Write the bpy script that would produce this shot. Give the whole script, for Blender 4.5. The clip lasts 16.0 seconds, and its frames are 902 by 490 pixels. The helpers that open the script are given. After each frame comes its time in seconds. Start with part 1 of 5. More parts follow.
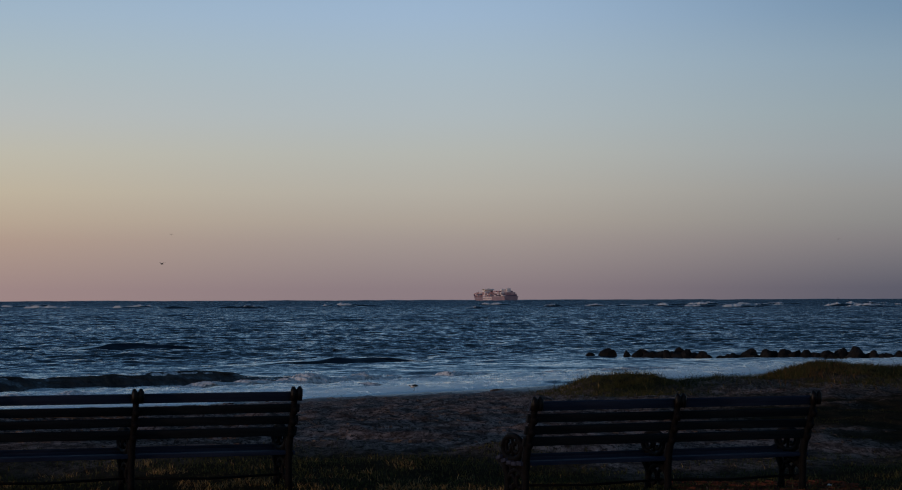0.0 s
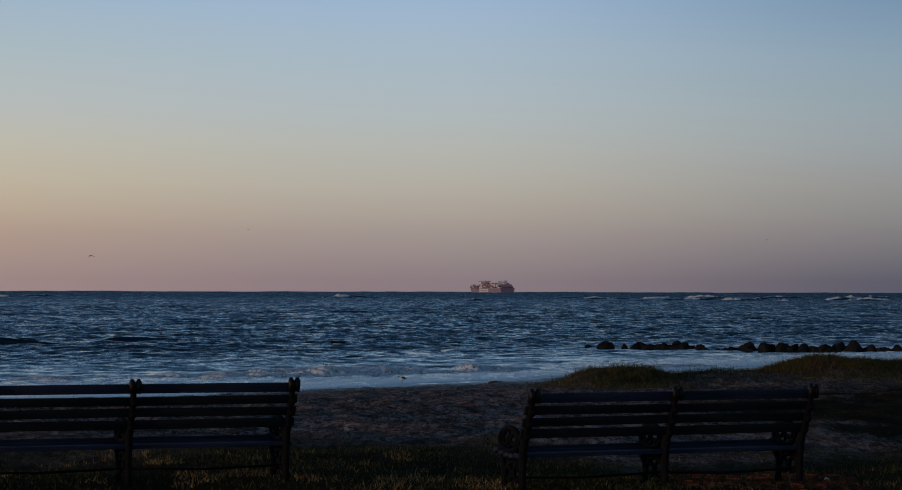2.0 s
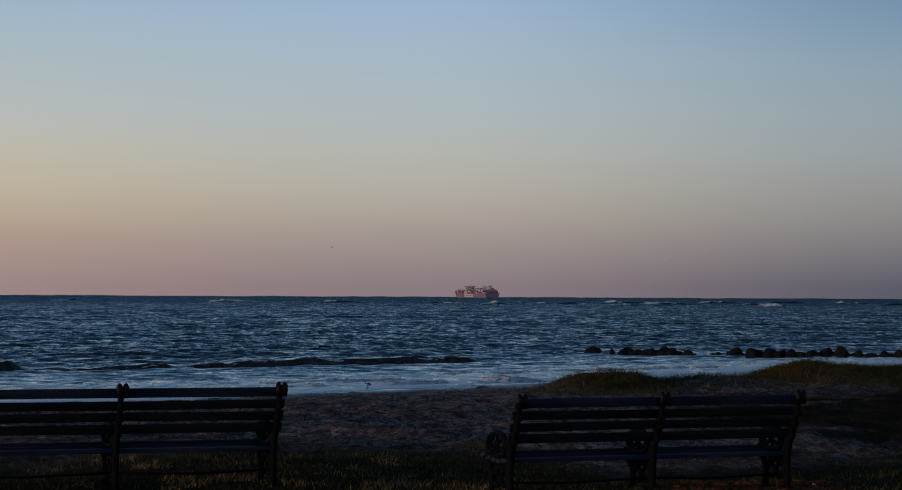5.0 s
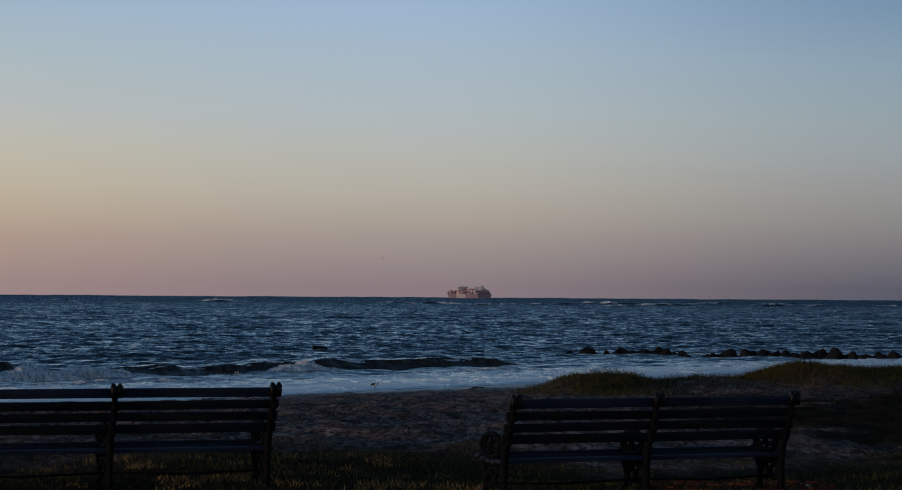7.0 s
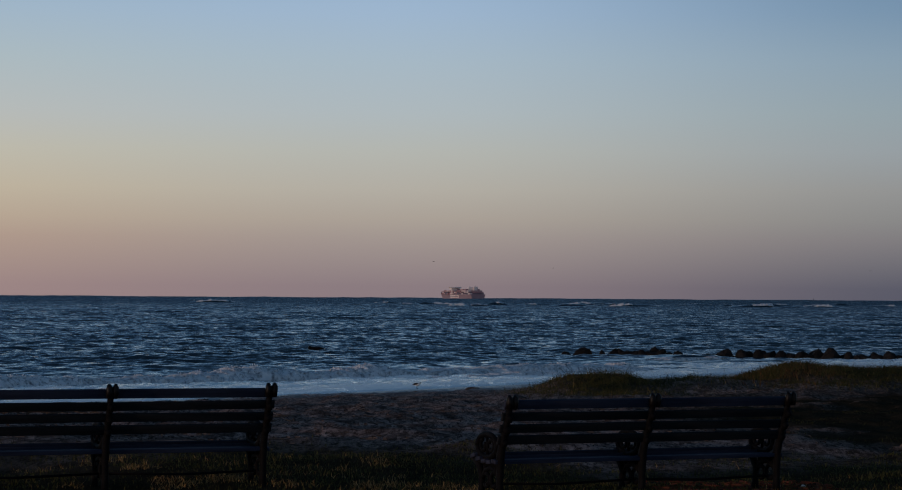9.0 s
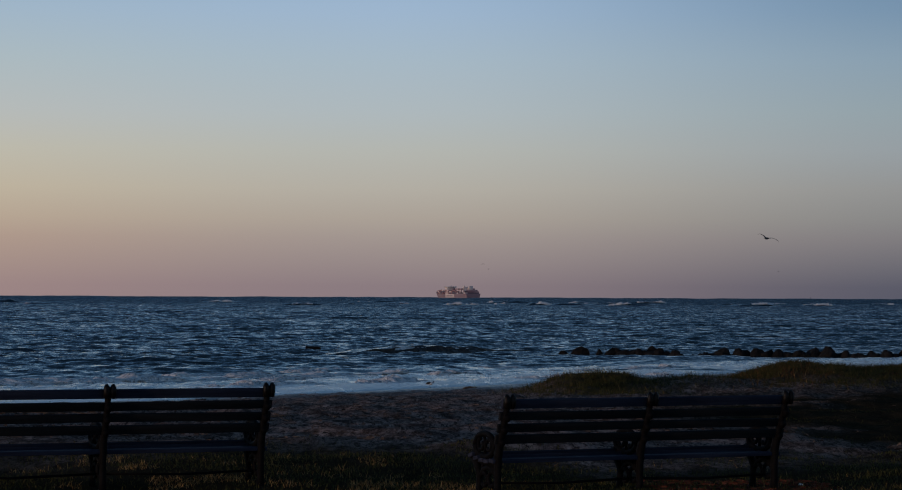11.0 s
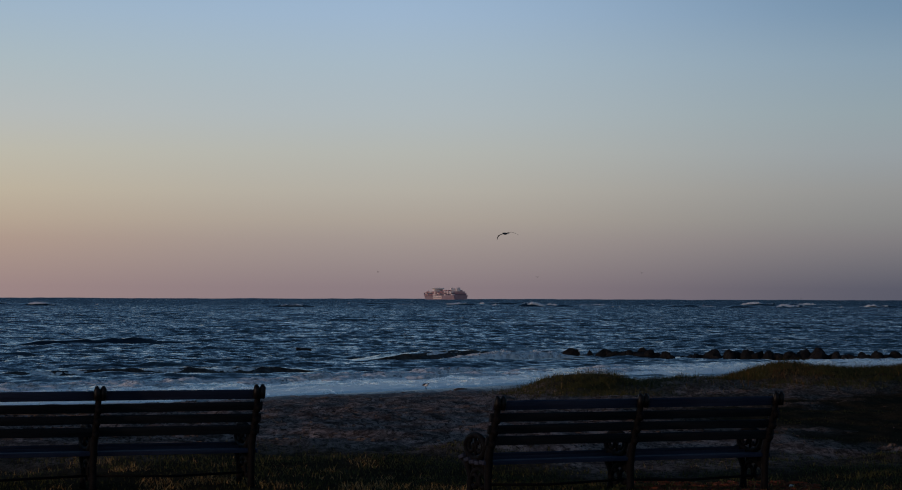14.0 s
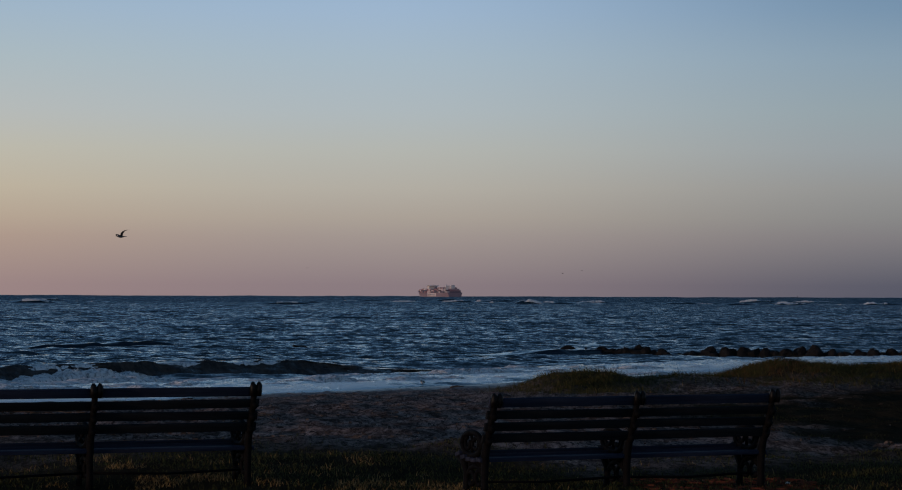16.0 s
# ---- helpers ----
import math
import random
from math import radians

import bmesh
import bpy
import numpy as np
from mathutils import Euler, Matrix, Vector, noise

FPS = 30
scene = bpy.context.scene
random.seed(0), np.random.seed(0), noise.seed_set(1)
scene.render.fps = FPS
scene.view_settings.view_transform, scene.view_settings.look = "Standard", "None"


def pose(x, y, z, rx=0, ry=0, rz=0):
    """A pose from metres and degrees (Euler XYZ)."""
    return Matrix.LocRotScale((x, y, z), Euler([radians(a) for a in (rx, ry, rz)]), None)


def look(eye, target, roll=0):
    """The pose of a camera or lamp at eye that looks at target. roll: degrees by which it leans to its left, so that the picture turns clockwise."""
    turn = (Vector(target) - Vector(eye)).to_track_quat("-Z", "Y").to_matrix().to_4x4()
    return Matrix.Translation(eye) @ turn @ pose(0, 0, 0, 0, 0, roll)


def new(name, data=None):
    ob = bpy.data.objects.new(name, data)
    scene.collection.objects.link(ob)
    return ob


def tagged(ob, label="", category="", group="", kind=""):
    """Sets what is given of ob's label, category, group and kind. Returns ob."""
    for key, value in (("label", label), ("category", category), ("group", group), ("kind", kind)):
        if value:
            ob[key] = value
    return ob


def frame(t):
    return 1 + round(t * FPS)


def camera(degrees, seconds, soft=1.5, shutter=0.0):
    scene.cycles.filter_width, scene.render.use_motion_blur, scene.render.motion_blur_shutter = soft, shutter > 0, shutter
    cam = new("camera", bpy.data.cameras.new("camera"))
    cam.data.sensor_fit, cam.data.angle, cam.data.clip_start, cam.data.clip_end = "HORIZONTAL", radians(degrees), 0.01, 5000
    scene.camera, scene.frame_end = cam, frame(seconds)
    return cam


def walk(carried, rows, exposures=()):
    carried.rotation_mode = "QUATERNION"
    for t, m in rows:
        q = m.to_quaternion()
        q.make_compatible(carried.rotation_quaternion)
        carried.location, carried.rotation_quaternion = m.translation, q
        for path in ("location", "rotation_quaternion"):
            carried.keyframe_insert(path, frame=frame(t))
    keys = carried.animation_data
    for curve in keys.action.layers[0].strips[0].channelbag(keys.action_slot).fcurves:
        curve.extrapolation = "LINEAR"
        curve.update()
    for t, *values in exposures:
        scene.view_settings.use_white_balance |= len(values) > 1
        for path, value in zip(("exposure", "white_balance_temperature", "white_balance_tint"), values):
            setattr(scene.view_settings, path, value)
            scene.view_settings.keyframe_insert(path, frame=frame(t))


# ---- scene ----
# ---------- camera ----------
EYE = (0.0, 0.0, 3.6)
cam = camera(20.66, 16.0, soft=1.05)
# seconds, turn to the left, tilt up, lean (degrees): a long lens held by hand
SWAY = [
    (0.0, -0.0342, 1.2353, -0.170),
    (0.5, 0.0307, 1.1537, -0.116),
    (1.0, 0.0501, 1.0744, -0.091),
    (1.5, 0.0000, 1.0125, 0.043),
    (2.0, -0.0711, 1.0458, 0.131),
    (2.5, -0.1115, 1.0768, 0.239),
    (3.0, -0.1748, 1.0856, 0.304),
    (3.5, -0.2397, 1.0749, 0.309),
    (4.0, -0.2702, 1.1021, 0.250),
    (6.5, -0.4695, 1.1967, 0.355),
    (7.0, -0.4792, 1.1765, 0.366),
    (7.5, -0.4871, 1.1889, 0.320),
    (8.0, -0.4844, 1.2025, 0.395),
    (8.5, -0.5158, 1.2068, 0.342),
    (9.0, -0.5790, 1.1871, 0.345),
    (11.5, -0.6647, 1.1651, 0.199),
    (12.0, -0.6887, 1.1469, 0.183),
    (12.5, -0.7259, 1.1321, 0.192),
    (13.0, -0.7656, 1.1493, 0.164),
    (13.5, -0.8060, 1.1701, 0.162),
    (14.0, -0.8659, 1.2107, 0.168),
    (14.5, -0.8914, 1.2313, 0.166),
    (15.0, -0.9113, 1.2109, 0.172),
    (15.5, -0.9311, 1.1592, 0.264),
    (16.0, -0.9472, 1.1499, 0.172),
]
walk(cam, [(t, pose(*EYE, 90 + tilt, 0, turn) @ pose(0, 0, 0, 0, 0, lean)) for t, turn, tilt, lean in SWAY],
     exposures=[(0.0, 0.0), (16.0, 0.0)])

# ---------- light: dusk sky and the last low sun ----------
world = bpy.data.worlds.new("dusk")
scene.world = world
world.use_nodes = True
wn, wl = world.node_tree.nodes, world.node_tree.links
wn.clear()


def srgb(h):
    """Linear colour from a hex code."""
    c = [int(h[i:i + 2], 16) / 255 for i in (0, 2, 4)]
    return tuple(v / 12.92 if v <= 0.04045 else ((v + 0.055) / 1.055) ** 2.4 for v in c) + (1.0,)


def ramp_node(nodes, stops):
    ramp = nodes.new("ShaderNodeValToRGB")
    el = ramp.color_ramp.elements
    while len(el) > 1:
        el.remove(el[-1])
    el[0].position, el[0].color = stops[0]
    for p, c in stops[1:]:
        el.new(p).color = c
    return ramp


# height above the horizon (sine of the angle) -> colour, towards the glow and away from it
SKY_WARM = [(0.0000, srgb("9F8785")), (0.0033, srgb("9F8785")), (0.0230, srgb("B1998A")), (0.0310, srgb("B9A692")), (0.0430, srgb("C0B39D")), (0.0580, srgb("BFBAAA")), (0.0730, srgb("B8BBB8")), (0.0950, srgb("ACBABF")), (0.1150, srgb("A0B5C6")), (0.20, srgb("6C91B0")), (0.36, srgb("42658D")), (0.6, srgb("2B4560")), (1.0, srgb("1C2739"))]
SKY_GLOW = [(0.0000, srgb("897A7F")), (0.0033, srgb("897A7F")), (0.0230, srgb("A0948F")), (0.0310, srgb("AAA096")), (0.0430, srgb("B2ADA3")), (0.0580, srgb("B3B5AF")), (0.0730, srgb("AEB8BC")), (0.0950, srgb("A6B8C5")), (0.1150, srgb("9DB5CE")), (0.20, srgb("7399B9")), (0.36, srgb("476C94")), (0.6, srgb("2B4560")), (1.0, srgb("1C2739"))]
SKY_FAR = [(0.0000, srgb("575866")), (0.0033, srgb("575866")), (0.0230, srgb("7E7B7E")), (0.0310, srgb("878787")), (0.0430, srgb("919292")), (0.0580, srgb("959DA2")), (0.0730, srgb("92A1A8")), (0.0950, srgb("889EAF")), (0.1150, srgb("7591AB")), (0.20, srgb("526C8B")), (0.36, srgb("365371")), (0.6, srgb("2B4560")), (1.0, srgb("1C2739"))]
coord = wn.new("ShaderNodeTexCoord")
split = wn.new("ShaderNodeSeparateXYZ")
wl.new(coord.outputs["Generated"], split.inputs[0])
warm_ramp, glow_ramp, far_ramp = ramp_node(wn, SKY_WARM), ramp_node(wn, SKY_GLOW), ramp_node(wn, SKY_FAR)
for r in (warm_ramp, glow_ramp, far_ramp):
    wl.new(split.outputs["Z"], r.inputs["Fac"])
side = wn.new("ShaderNodeMapRange")
side.interpolation_type = "SMOOTHSTEP"
side.inputs["From Min"].default_value, side.inputs["From Max"].default_value = -0.02, 0.22
wl.new(split.outputs["X"], side.inputs["Value"])
blend = wn.new("ShaderNodeMix")
blend.data_type = "RGBA"
wl.new(side.outputs["Result"], blend.inputs["Factor"])
wl.new(far_ramp.outputs["Color"], blend.inputs[7])
side_warm = wn.new("ShaderNodeMapRange")
side_warm.interpolation_type = "SMOOTHSTEP"
side_warm.inputs["From Min"].default_value, side_warm.inputs["From Max"].default_value = -0.24, 0.0
wl.new(split.outputs["X"], side_warm.inputs["Value"])
blend_warm = wn.new("ShaderNodeMix")
blend_warm.data_type = "RGBA"
wl.new(side_warm.outputs["Result"], blend_warm.inputs["Factor"])
wl.new(warm_ramp.outputs["Color"], blend_warm.inputs[6])
wl.new(glow_ramp.outputs["Color"], blend_warm.inputs[7])
wl.new(blend_warm.outputs[2], blend.inputs[6])
backdrop = wn.new("ShaderNodeBackground")
backdrop.inputs["Strength"].default_value = 1.0
wl.new(blend.outputs[2], backdrop.inputs["Color"])
w_out = wn.new("ShaderNodeOutputWorld")
wl.new(backdrop.outputs[0], w_out.inputs["Surface"])

sun = new("sun", bpy.data.lights.new("sun", "SUN"))
sun.data.energy, sun.data.angle, sun.data.color = 0.8, radians(1.5), (1.0, 0.66, 0.46)
sun.matrix_world = look((-60, -36, 3.7), (0, 0, 0))


# ---------- materials ----------
def principled(name, colour, rough=0.8, metal=0.0, ior=1.45):
    m = bpy.data.materials.new(name)
    m.use_nodes = True
    b = m.node_tree.nodes["Principled BSDF"]
    b.inputs["Base Color"].default_value = (*colour, 1)
    b.inputs["Roughness"].default_value, b.inputs["Metallic"].default_value, b.inputs["IOR"].default_value = rough, metal, ior
    return m, m.node_tree.nodes, m.node_tree.links, b


def noise_tex(n, l, scale, detail=4, rough=0.6, stretch=None, space="Object"):
    tc = n.new("ShaderNodeTexCoord")
    t = n.new("ShaderNodeTexNoise")
    t.inputs["Scale"].default_value, t.inputs["Detail"].default_value, t.inputs["Roughness"].default_value = scale, detail, rough
    src = tc.outputs[space]
    if stretch:
        mp = n.new("ShaderNodeMapping")
        mp.inputs["Scale"].default_value = stretch
        l.new(src, mp.inputs["Vector"])
        src = mp.outputs[0]
    l.new(src, t.inputs["Vector"])
    return t


def add_bump(n, l, b, tex, strength, dist, prev=None):
    bp = n.new("ShaderNodeBump")
    bp.inputs["Strength"].default_value, bp.inputs["Distance"].default_value = strength, dist
    l.new(tex.outputs[0], bp.inputs["Height"])
    if prev:
        l.new(prev.outputs[0], bp.inputs["Normal"])
    l.new(bp.outputs[0], b.inputs["Normal"])
    return bp


def mix_colour(n, l, fac, a, c):
    """a, c: linear colours or colour sockets."""
    mx = n.new("ShaderNodeMix")
    mx.data_type = "RGBA"
    l.new(fac, mx.inputs["Factor"])
    for sock, v in ((mx.inputs[6], a), (mx.inputs[7], c)):
        if isinstance(v, tuple):
            sock.default_value = (*v[:3], 1)
        else:
            l.new(v, sock)
    return mx.outputs[2]


def grainy(name, dark, light, scale, rough=0.85, bump=0.3, dist=0.01, metal=0.0, stretch=None, fine=6.0):
    """A two-scale worn surface between two colours."""
    m, n, l, b = principled(name, dark, rough, metal)
    big = noise_tex(n, l, scale, 5, 0.65, stretch)
    small = noise_tex(n, l, scale * fine, 4, 0.6, stretch)
    r = ramp_node(n, [(0.35, (0, 0, 0, 1)), (0.65, (1, 1, 1, 1))])
    l.new(big.outputs[0], r.inputs["Fac"])
    c1 = mix_colour(n, l, r.outputs[0], dark, light)
    avg = tuple((p + q) * 0.42 for p, q in zip(dark, light))
    r2 = ramp_node(n, [(0.45, (0, 0, 0, 1)), (0.75, (0.7, 0.7, 0.7, 1))])
    l.new(small.outputs[0], r2.inputs["Fac"])
    l.new(mix_colour(n, l, r2.outputs[0], c1, avg), b.inputs["Base Color"])
    add_bump(n, l, b, small, bump, dist, add_bump(n, l, b, big, bump, dist * 4))
    return m


def random_tint(name, a, c, rough=0.7, per_island=True):
    m, n, l, b = principled(name, a, rough)
    if per_island:
        src = n.new("ShaderNodeNewGeometry").outputs["Random Per Island"]
    else:
        src = n.new("ShaderNodeObjectInfo").outputs["Random"]
    l.new(mix_colour(n, l, src, a, c), b.inputs["Base Color"])
    return m


def ground_material():
    """Pale beach sand, wet near the water, dark soil and turf towards the land."""
    m, n, l, b = principled("beach_sand", (0.2, 0.18, 0.16), 0.9)
    big, mid, small = noise_tex(n, l, 0.35, 4, 0.6), noise_tex(n, l, 2.8, 8, 0.78, (1, 0.28, 1)), noise_tex(n, l, 13, 5, 0.85, (1, 0.25, 1))
    # wide tone range: besides mottled sand it paints in light and shade of bumps
    r = ramp_node(n, [(0.32, (0, 0, 0, 1)), (0.68, (1, 1, 1, 1))])
    l.new(mid.outputs[0], r.inputs["Fac"])
    sand = mix_colour(n, l, r.outputs[0], SAND_DARK, SAND_LIGHT)
    # shade in trodden hollows, put into the colour as a dark noise
    tread_shade = noise_tex(n, l, 3.1, 7, 0.74, (1, 0.3, 1))
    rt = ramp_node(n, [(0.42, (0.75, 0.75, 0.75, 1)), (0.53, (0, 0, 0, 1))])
    l.new(tread_shade.outputs[0], rt.inputs["Fac"])
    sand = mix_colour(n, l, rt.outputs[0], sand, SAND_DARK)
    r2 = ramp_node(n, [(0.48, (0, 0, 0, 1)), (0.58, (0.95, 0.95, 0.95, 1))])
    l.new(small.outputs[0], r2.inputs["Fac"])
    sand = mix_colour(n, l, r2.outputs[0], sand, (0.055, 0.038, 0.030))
    att = n.new("ShaderNodeAttribute")
    att.attribute_name = "soil"
    soil = mix_colour(n, l, r.outputs[0], (0.020, 0.018, 0.012), (0.060, 0.044, 0.028))
    sand = mix_colour(n, l, att.outputs["Fac"], sand, soil)
    wet = n.new("ShaderNodeAttribute")
    wet.attribute_name = "wet"
    l.new(mix_colour(n, l, wet.outputs["Fac"], sand, (0.100, 0.100, 0.104)), b.inputs["Base Color"])
    mr = n.new("ShaderNodeMapRange")
    mr.inputs["To Min"].default_value, mr.inputs["To Max"].default_value = 0.92, 0.34
    l.new(wet.outputs["Fac"], mr.inputs["Value"])
    l.new(mr.outputs[0], b.inputs["Roughness"])
    sp = n.new("ShaderNodeMath")
    sp.operation = "MULTIPLY"
    sp.inputs[1].default_value = 0.8
    l.new(wet.outputs["Fac"], sp.inputs[0])
    l.new(sp.outputs[0], b.inputs["Specular IOR Level"])
    add_bump(n, l, b, small, 0.5, 0.02, add_bump(n, l, b, mid, 0.6, 0.12))
    return m


def ripple_normal(n, l, b, tilt, lean, scales):
    """Facets of wind ripples: the surface normal leans by layered noise, and on the whole a little towards the shore."""
    geo = n.new("ShaderNodeNewGeometry")
    total = geo.outputs["Normal"]
    att = n.new("ShaderNodeAttribute")
    att.attribute_name = "chop"
    # small ripples die down near the beach
    calm_by = n.new("ShaderNodeMapRange")
    calm_by.inputs["From Max"].default_value = 0.35
    calm_by.inputs["To Min"].default_value, calm_by.inputs["To Max"].default_value = 0.44, 1.0
    l.new(att.outputs["Fac"], calm_by.inputs["Value"])
    for scale, stretch, k in scales:
        t = noise_tex(n, l, scale, 3, 0.6, stretch)
        sub = n.new("ShaderNodeVectorMath")
        sub.operation = "SUBTRACT"
        l.new(t.outputs["Color"], sub.inputs[0])
        sub.inputs[1].default_value = (0.5, 0.5, 0.5)
        mul = n.new("ShaderNodeVectorMath")
        mul.operation = "MULTIPLY"
        l.new(sub.outputs[0], mul.inputs[0])
        mul.inputs[1].default_value = (tilt * k * 0.6, tilt * k, 0)
        ease = n.new("ShaderNodeVectorMath")
        ease.operation = "SCALE"
        l.new(mul.outputs[0], ease.inputs[0])
        l.new(calm_by.outputs[0], ease.inputs["Scale"])
        add = n.new("ShaderNodeVectorMath")
        l.new(total, add.inputs[0])
        l.new(ease.outputs[0], add.inputs[1])
        total = add.outputs[0]
    # crests out at sea stand one behind the other
    for scale, k in ((0.25, 0.35), (0.8, 0.4), (2.4, 0.35)):
        t = noise_tex(n, l, scale, 3, 0.65, (1, 0.045, 1))
        sub = n.new("ShaderNodeMath")
        sub.operation = "SUBTRACT"
        l.new(t.outputs[0], sub.inputs[0])
        sub.inputs[1].default_value = 0.5
        mul = n.new("ShaderNodeMath")
        mul.operation = "MULTIPLY"
        l.new(sub.outputs[0], mul.inputs[0])
        l.new(att.outputs["Fac"], mul.inputs[1])
        gain = n.new("ShaderNodeMath")
        gain.operation = "MULTIPLY"
        gain.inputs[1].default_value = tilt * k
        l.new(mul.outputs[0], gain.inputs[0])
        lift = n.new("ShaderNodeCombineXYZ")
        l.new(gain.outputs[0], lift.inputs[1])
        add = n.new("ShaderNodeVectorMath")
        l.new(total, add.inputs[0])
        l.new(lift.outputs[0], add.inputs[1])
        total = add.outputs[0]
    shore = n.new("ShaderNodeVectorMath")
    l.new(total, shore.inputs[0])
    steep = n.new("ShaderNodeMapRange")
    steep.inputs["To Min"].default_value, steep.inputs["To Max"].default_value = -lean[0], -lean[1]
    l.new(att.outputs["Fac"], steep.inputs["Value"])
    vec = n.new("ShaderNodeCombineXYZ")
    l.new(steep.outputs[0], vec.inputs[1])
    l.new(vec.outputs[0], shore.inputs[1])
    norm = n.new("ShaderNodeVectorMath")
    norm.operation = "NORMALIZE"
    l.new(shore.outputs[0], norm.inputs[0])
    l.new(norm.outputs[0], b.inputs["Normal"])


def water_material(name, colour, rough, tilt, lean):
    m, n, l, b = principled(name, colour, rough, 0.0, 1.33)
    ripple_normal(n, l, b, tilt, lean, ((0.12, (1, 0.1, 1), 0.12), (0.45, (0.7, 0.8, 1), 0.5), (1.5, (0.8, 0.6, 1), 0.75), (3.2, (1, 0.4, 1), 0.42), (9.0, (1, 1, 1), 0.7)))
    return m


def foam_water(name, low, high, scale, stretch, white=(0.88, 0.91, 0.94), relief=1.0, pocket=(0.018, 0.028, 0.04)):
    """Water with lace and patches of foam on it."""
    m, n, l, b = principled(name, (0.02, 0.03, 0.04), 0.12, 0.0, 1.33)
    t = noise_tex(n, l, scale, 6, 0.7, stretch)
    r = ramp_node(n, [(low, (0, 0, 0, 1)), (high, (1, 1, 1, 1))])
    l.new(t.outputs[0], r.inputs["Fac"])
    l.new(mix_colour(n, l, r.outputs[0], pocket, white), b.inputs["Base Color"])
    mr = n.new("ShaderNodeMapRange")
    mr.inputs["To Min"].default_value, mr.inputs["To Max"].default_value = 0.1, 0.85
    l.new(r.outputs[0], mr.inputs["Value"])
    l.new(mr.outputs[0], b.inputs["Roughness"])
    t2 = noise_tex(n, l, 3.0, 4, 0.65, (0.7, 1.3, 1))
    add_bump(n, l, b, t2, 0.6 * relief, 0.03, add_bump(n, l, b, t, 0.5 * relief, 0.06))
    return m


def swash_material():
    """Spent water on the sand: a pale streaky film at the lip, open dark water with lace further out."""
    m, n, l, b = principled("swash_water", (0.1, 0.12, 0.14), 0.12, 0.0, 1.33)
    fine, broad = noise_tex(n, l, 1.0, 7, 0.72, (2.0, 0.45, 1)), noise_tex(n, l, 1.0, 3, 0.6, (0.22, 0.30, 1))
    fine.inputs["Distortion"].default_value = 1.2
    out = n.new("ShaderNodeAttribute")
    out.attribute_name = "seaward"
    total = fine.outputs[0]
    for src, gain, shift in ((broad.outputs[0], 0.55, -0.275), (out.outputs["Fac"], -0.17, 0.075)):
        ma = n.new("ShaderNodeMath")
        ma.operation = "MULTIPLY_ADD"
        l.new(src, ma.inputs[0])
        ma.inputs[1].default_value, ma.inputs[2].default_value = gain, shift
        add = n.new("ShaderNodeMath")
        l.new(total, add.inputs[0])
        l.new(ma.outputs[0], add.inputs[1])
        total = add.outputs[0]
    r = ramp_node(n, [(0.31, (0, 0, 0, 1)), (0.57, (1, 1, 1, 1))])
    l.new(total, r.inputs["Fac"])
    l.new(mix_colour(n, l, r.outputs[0], (0.11, 0.13, 0.155), (0.86, 0.89, 0.92)), b.inputs["Base Color"])
    mr = n.new("ShaderNodeMapRange")
    mr.inputs["To Min"].default_value, mr.inputs["To Max"].default_value = 0.09, 0.36
    l.new(r.outputs[0], mr.inputs["Value"])
    l.new(mr.outputs[0], b.inputs["Roughness"])
    add_bump(n, l, b, fine, 0.10, 0.03)
    return m


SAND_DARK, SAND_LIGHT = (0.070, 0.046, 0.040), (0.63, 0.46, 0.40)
M_GROUND = ground_material()
M_SEA = water_material("sea_surface", (0.008, 0.024, 0.042), 0.11, 0.74, (0.065, 0.275))
M_WAVE = water_material("wave_water", (0.07, 0.055, 0.045), 0.12, 1.9, (0.02, 0.02))
wn2, wl2 = M_WAVE.node_tree.nodes, M_WAVE.node_tree.links
silt = noise_tex(wn2, wl2, 1.8, 6, 0.7, (1.5, 1.5, 0.35))
silt_ramp = ramp_node(wn2, [(0.40, (0, 0, 0, 1)), (0.70, (1, 1, 1, 1))])
wl2.new(silt.outputs[0], silt_ramp.inputs["Fac"])
wl2.new(mix_colour(wn2, wl2, silt_ramp.outputs[0], (0.028, 0.024, 0.022), (0.095, 0.072, 0.058)), wn2["Principled BSDF"].inputs["Base Color"])
M_SWASH = swash_material()
# dark pockets in the colour: water gaps, and painted shade between foam lumps
M_FOAM = foam_water("sea_foam", 0.31, 0.53, 5.5, (1, 1, 0.45), (0.96, 0.97, 0.98), 0.6, (0.08, 0.10, 0.13))
M_CAP = grainy("whitecap_foam", (0.74, 0.75, 0.76), (0.95, 0.95, 0.95), 0.6, 0.9, 0.6, 0.05)
M_ROCK = grainy("wet_dark_rock", (0.008, 0.008, 0.009), (0.028, 0.026, 0.026), 1.4, 0.85, 0.8, 0.05)
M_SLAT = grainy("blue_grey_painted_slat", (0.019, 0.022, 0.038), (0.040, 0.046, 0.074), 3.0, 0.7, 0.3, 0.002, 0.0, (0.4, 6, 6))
# lower back slats: darker and greyer than the top slat and the seat
M_SLAT_DARK = grainy("dark_grey_slat", (0.009, 0.010, 0.012), (0.022, 0.023, 0.026), 3.0, 0.8, 0.3, 0.002, 0.0, (0.4, 6, 6))
M_IRON = grainy("black_painted_iron", (0.003, 0.003, 0.004), (0.008, 0.0075, 0.0085), 14, 0.7, 0.3, 0.002)
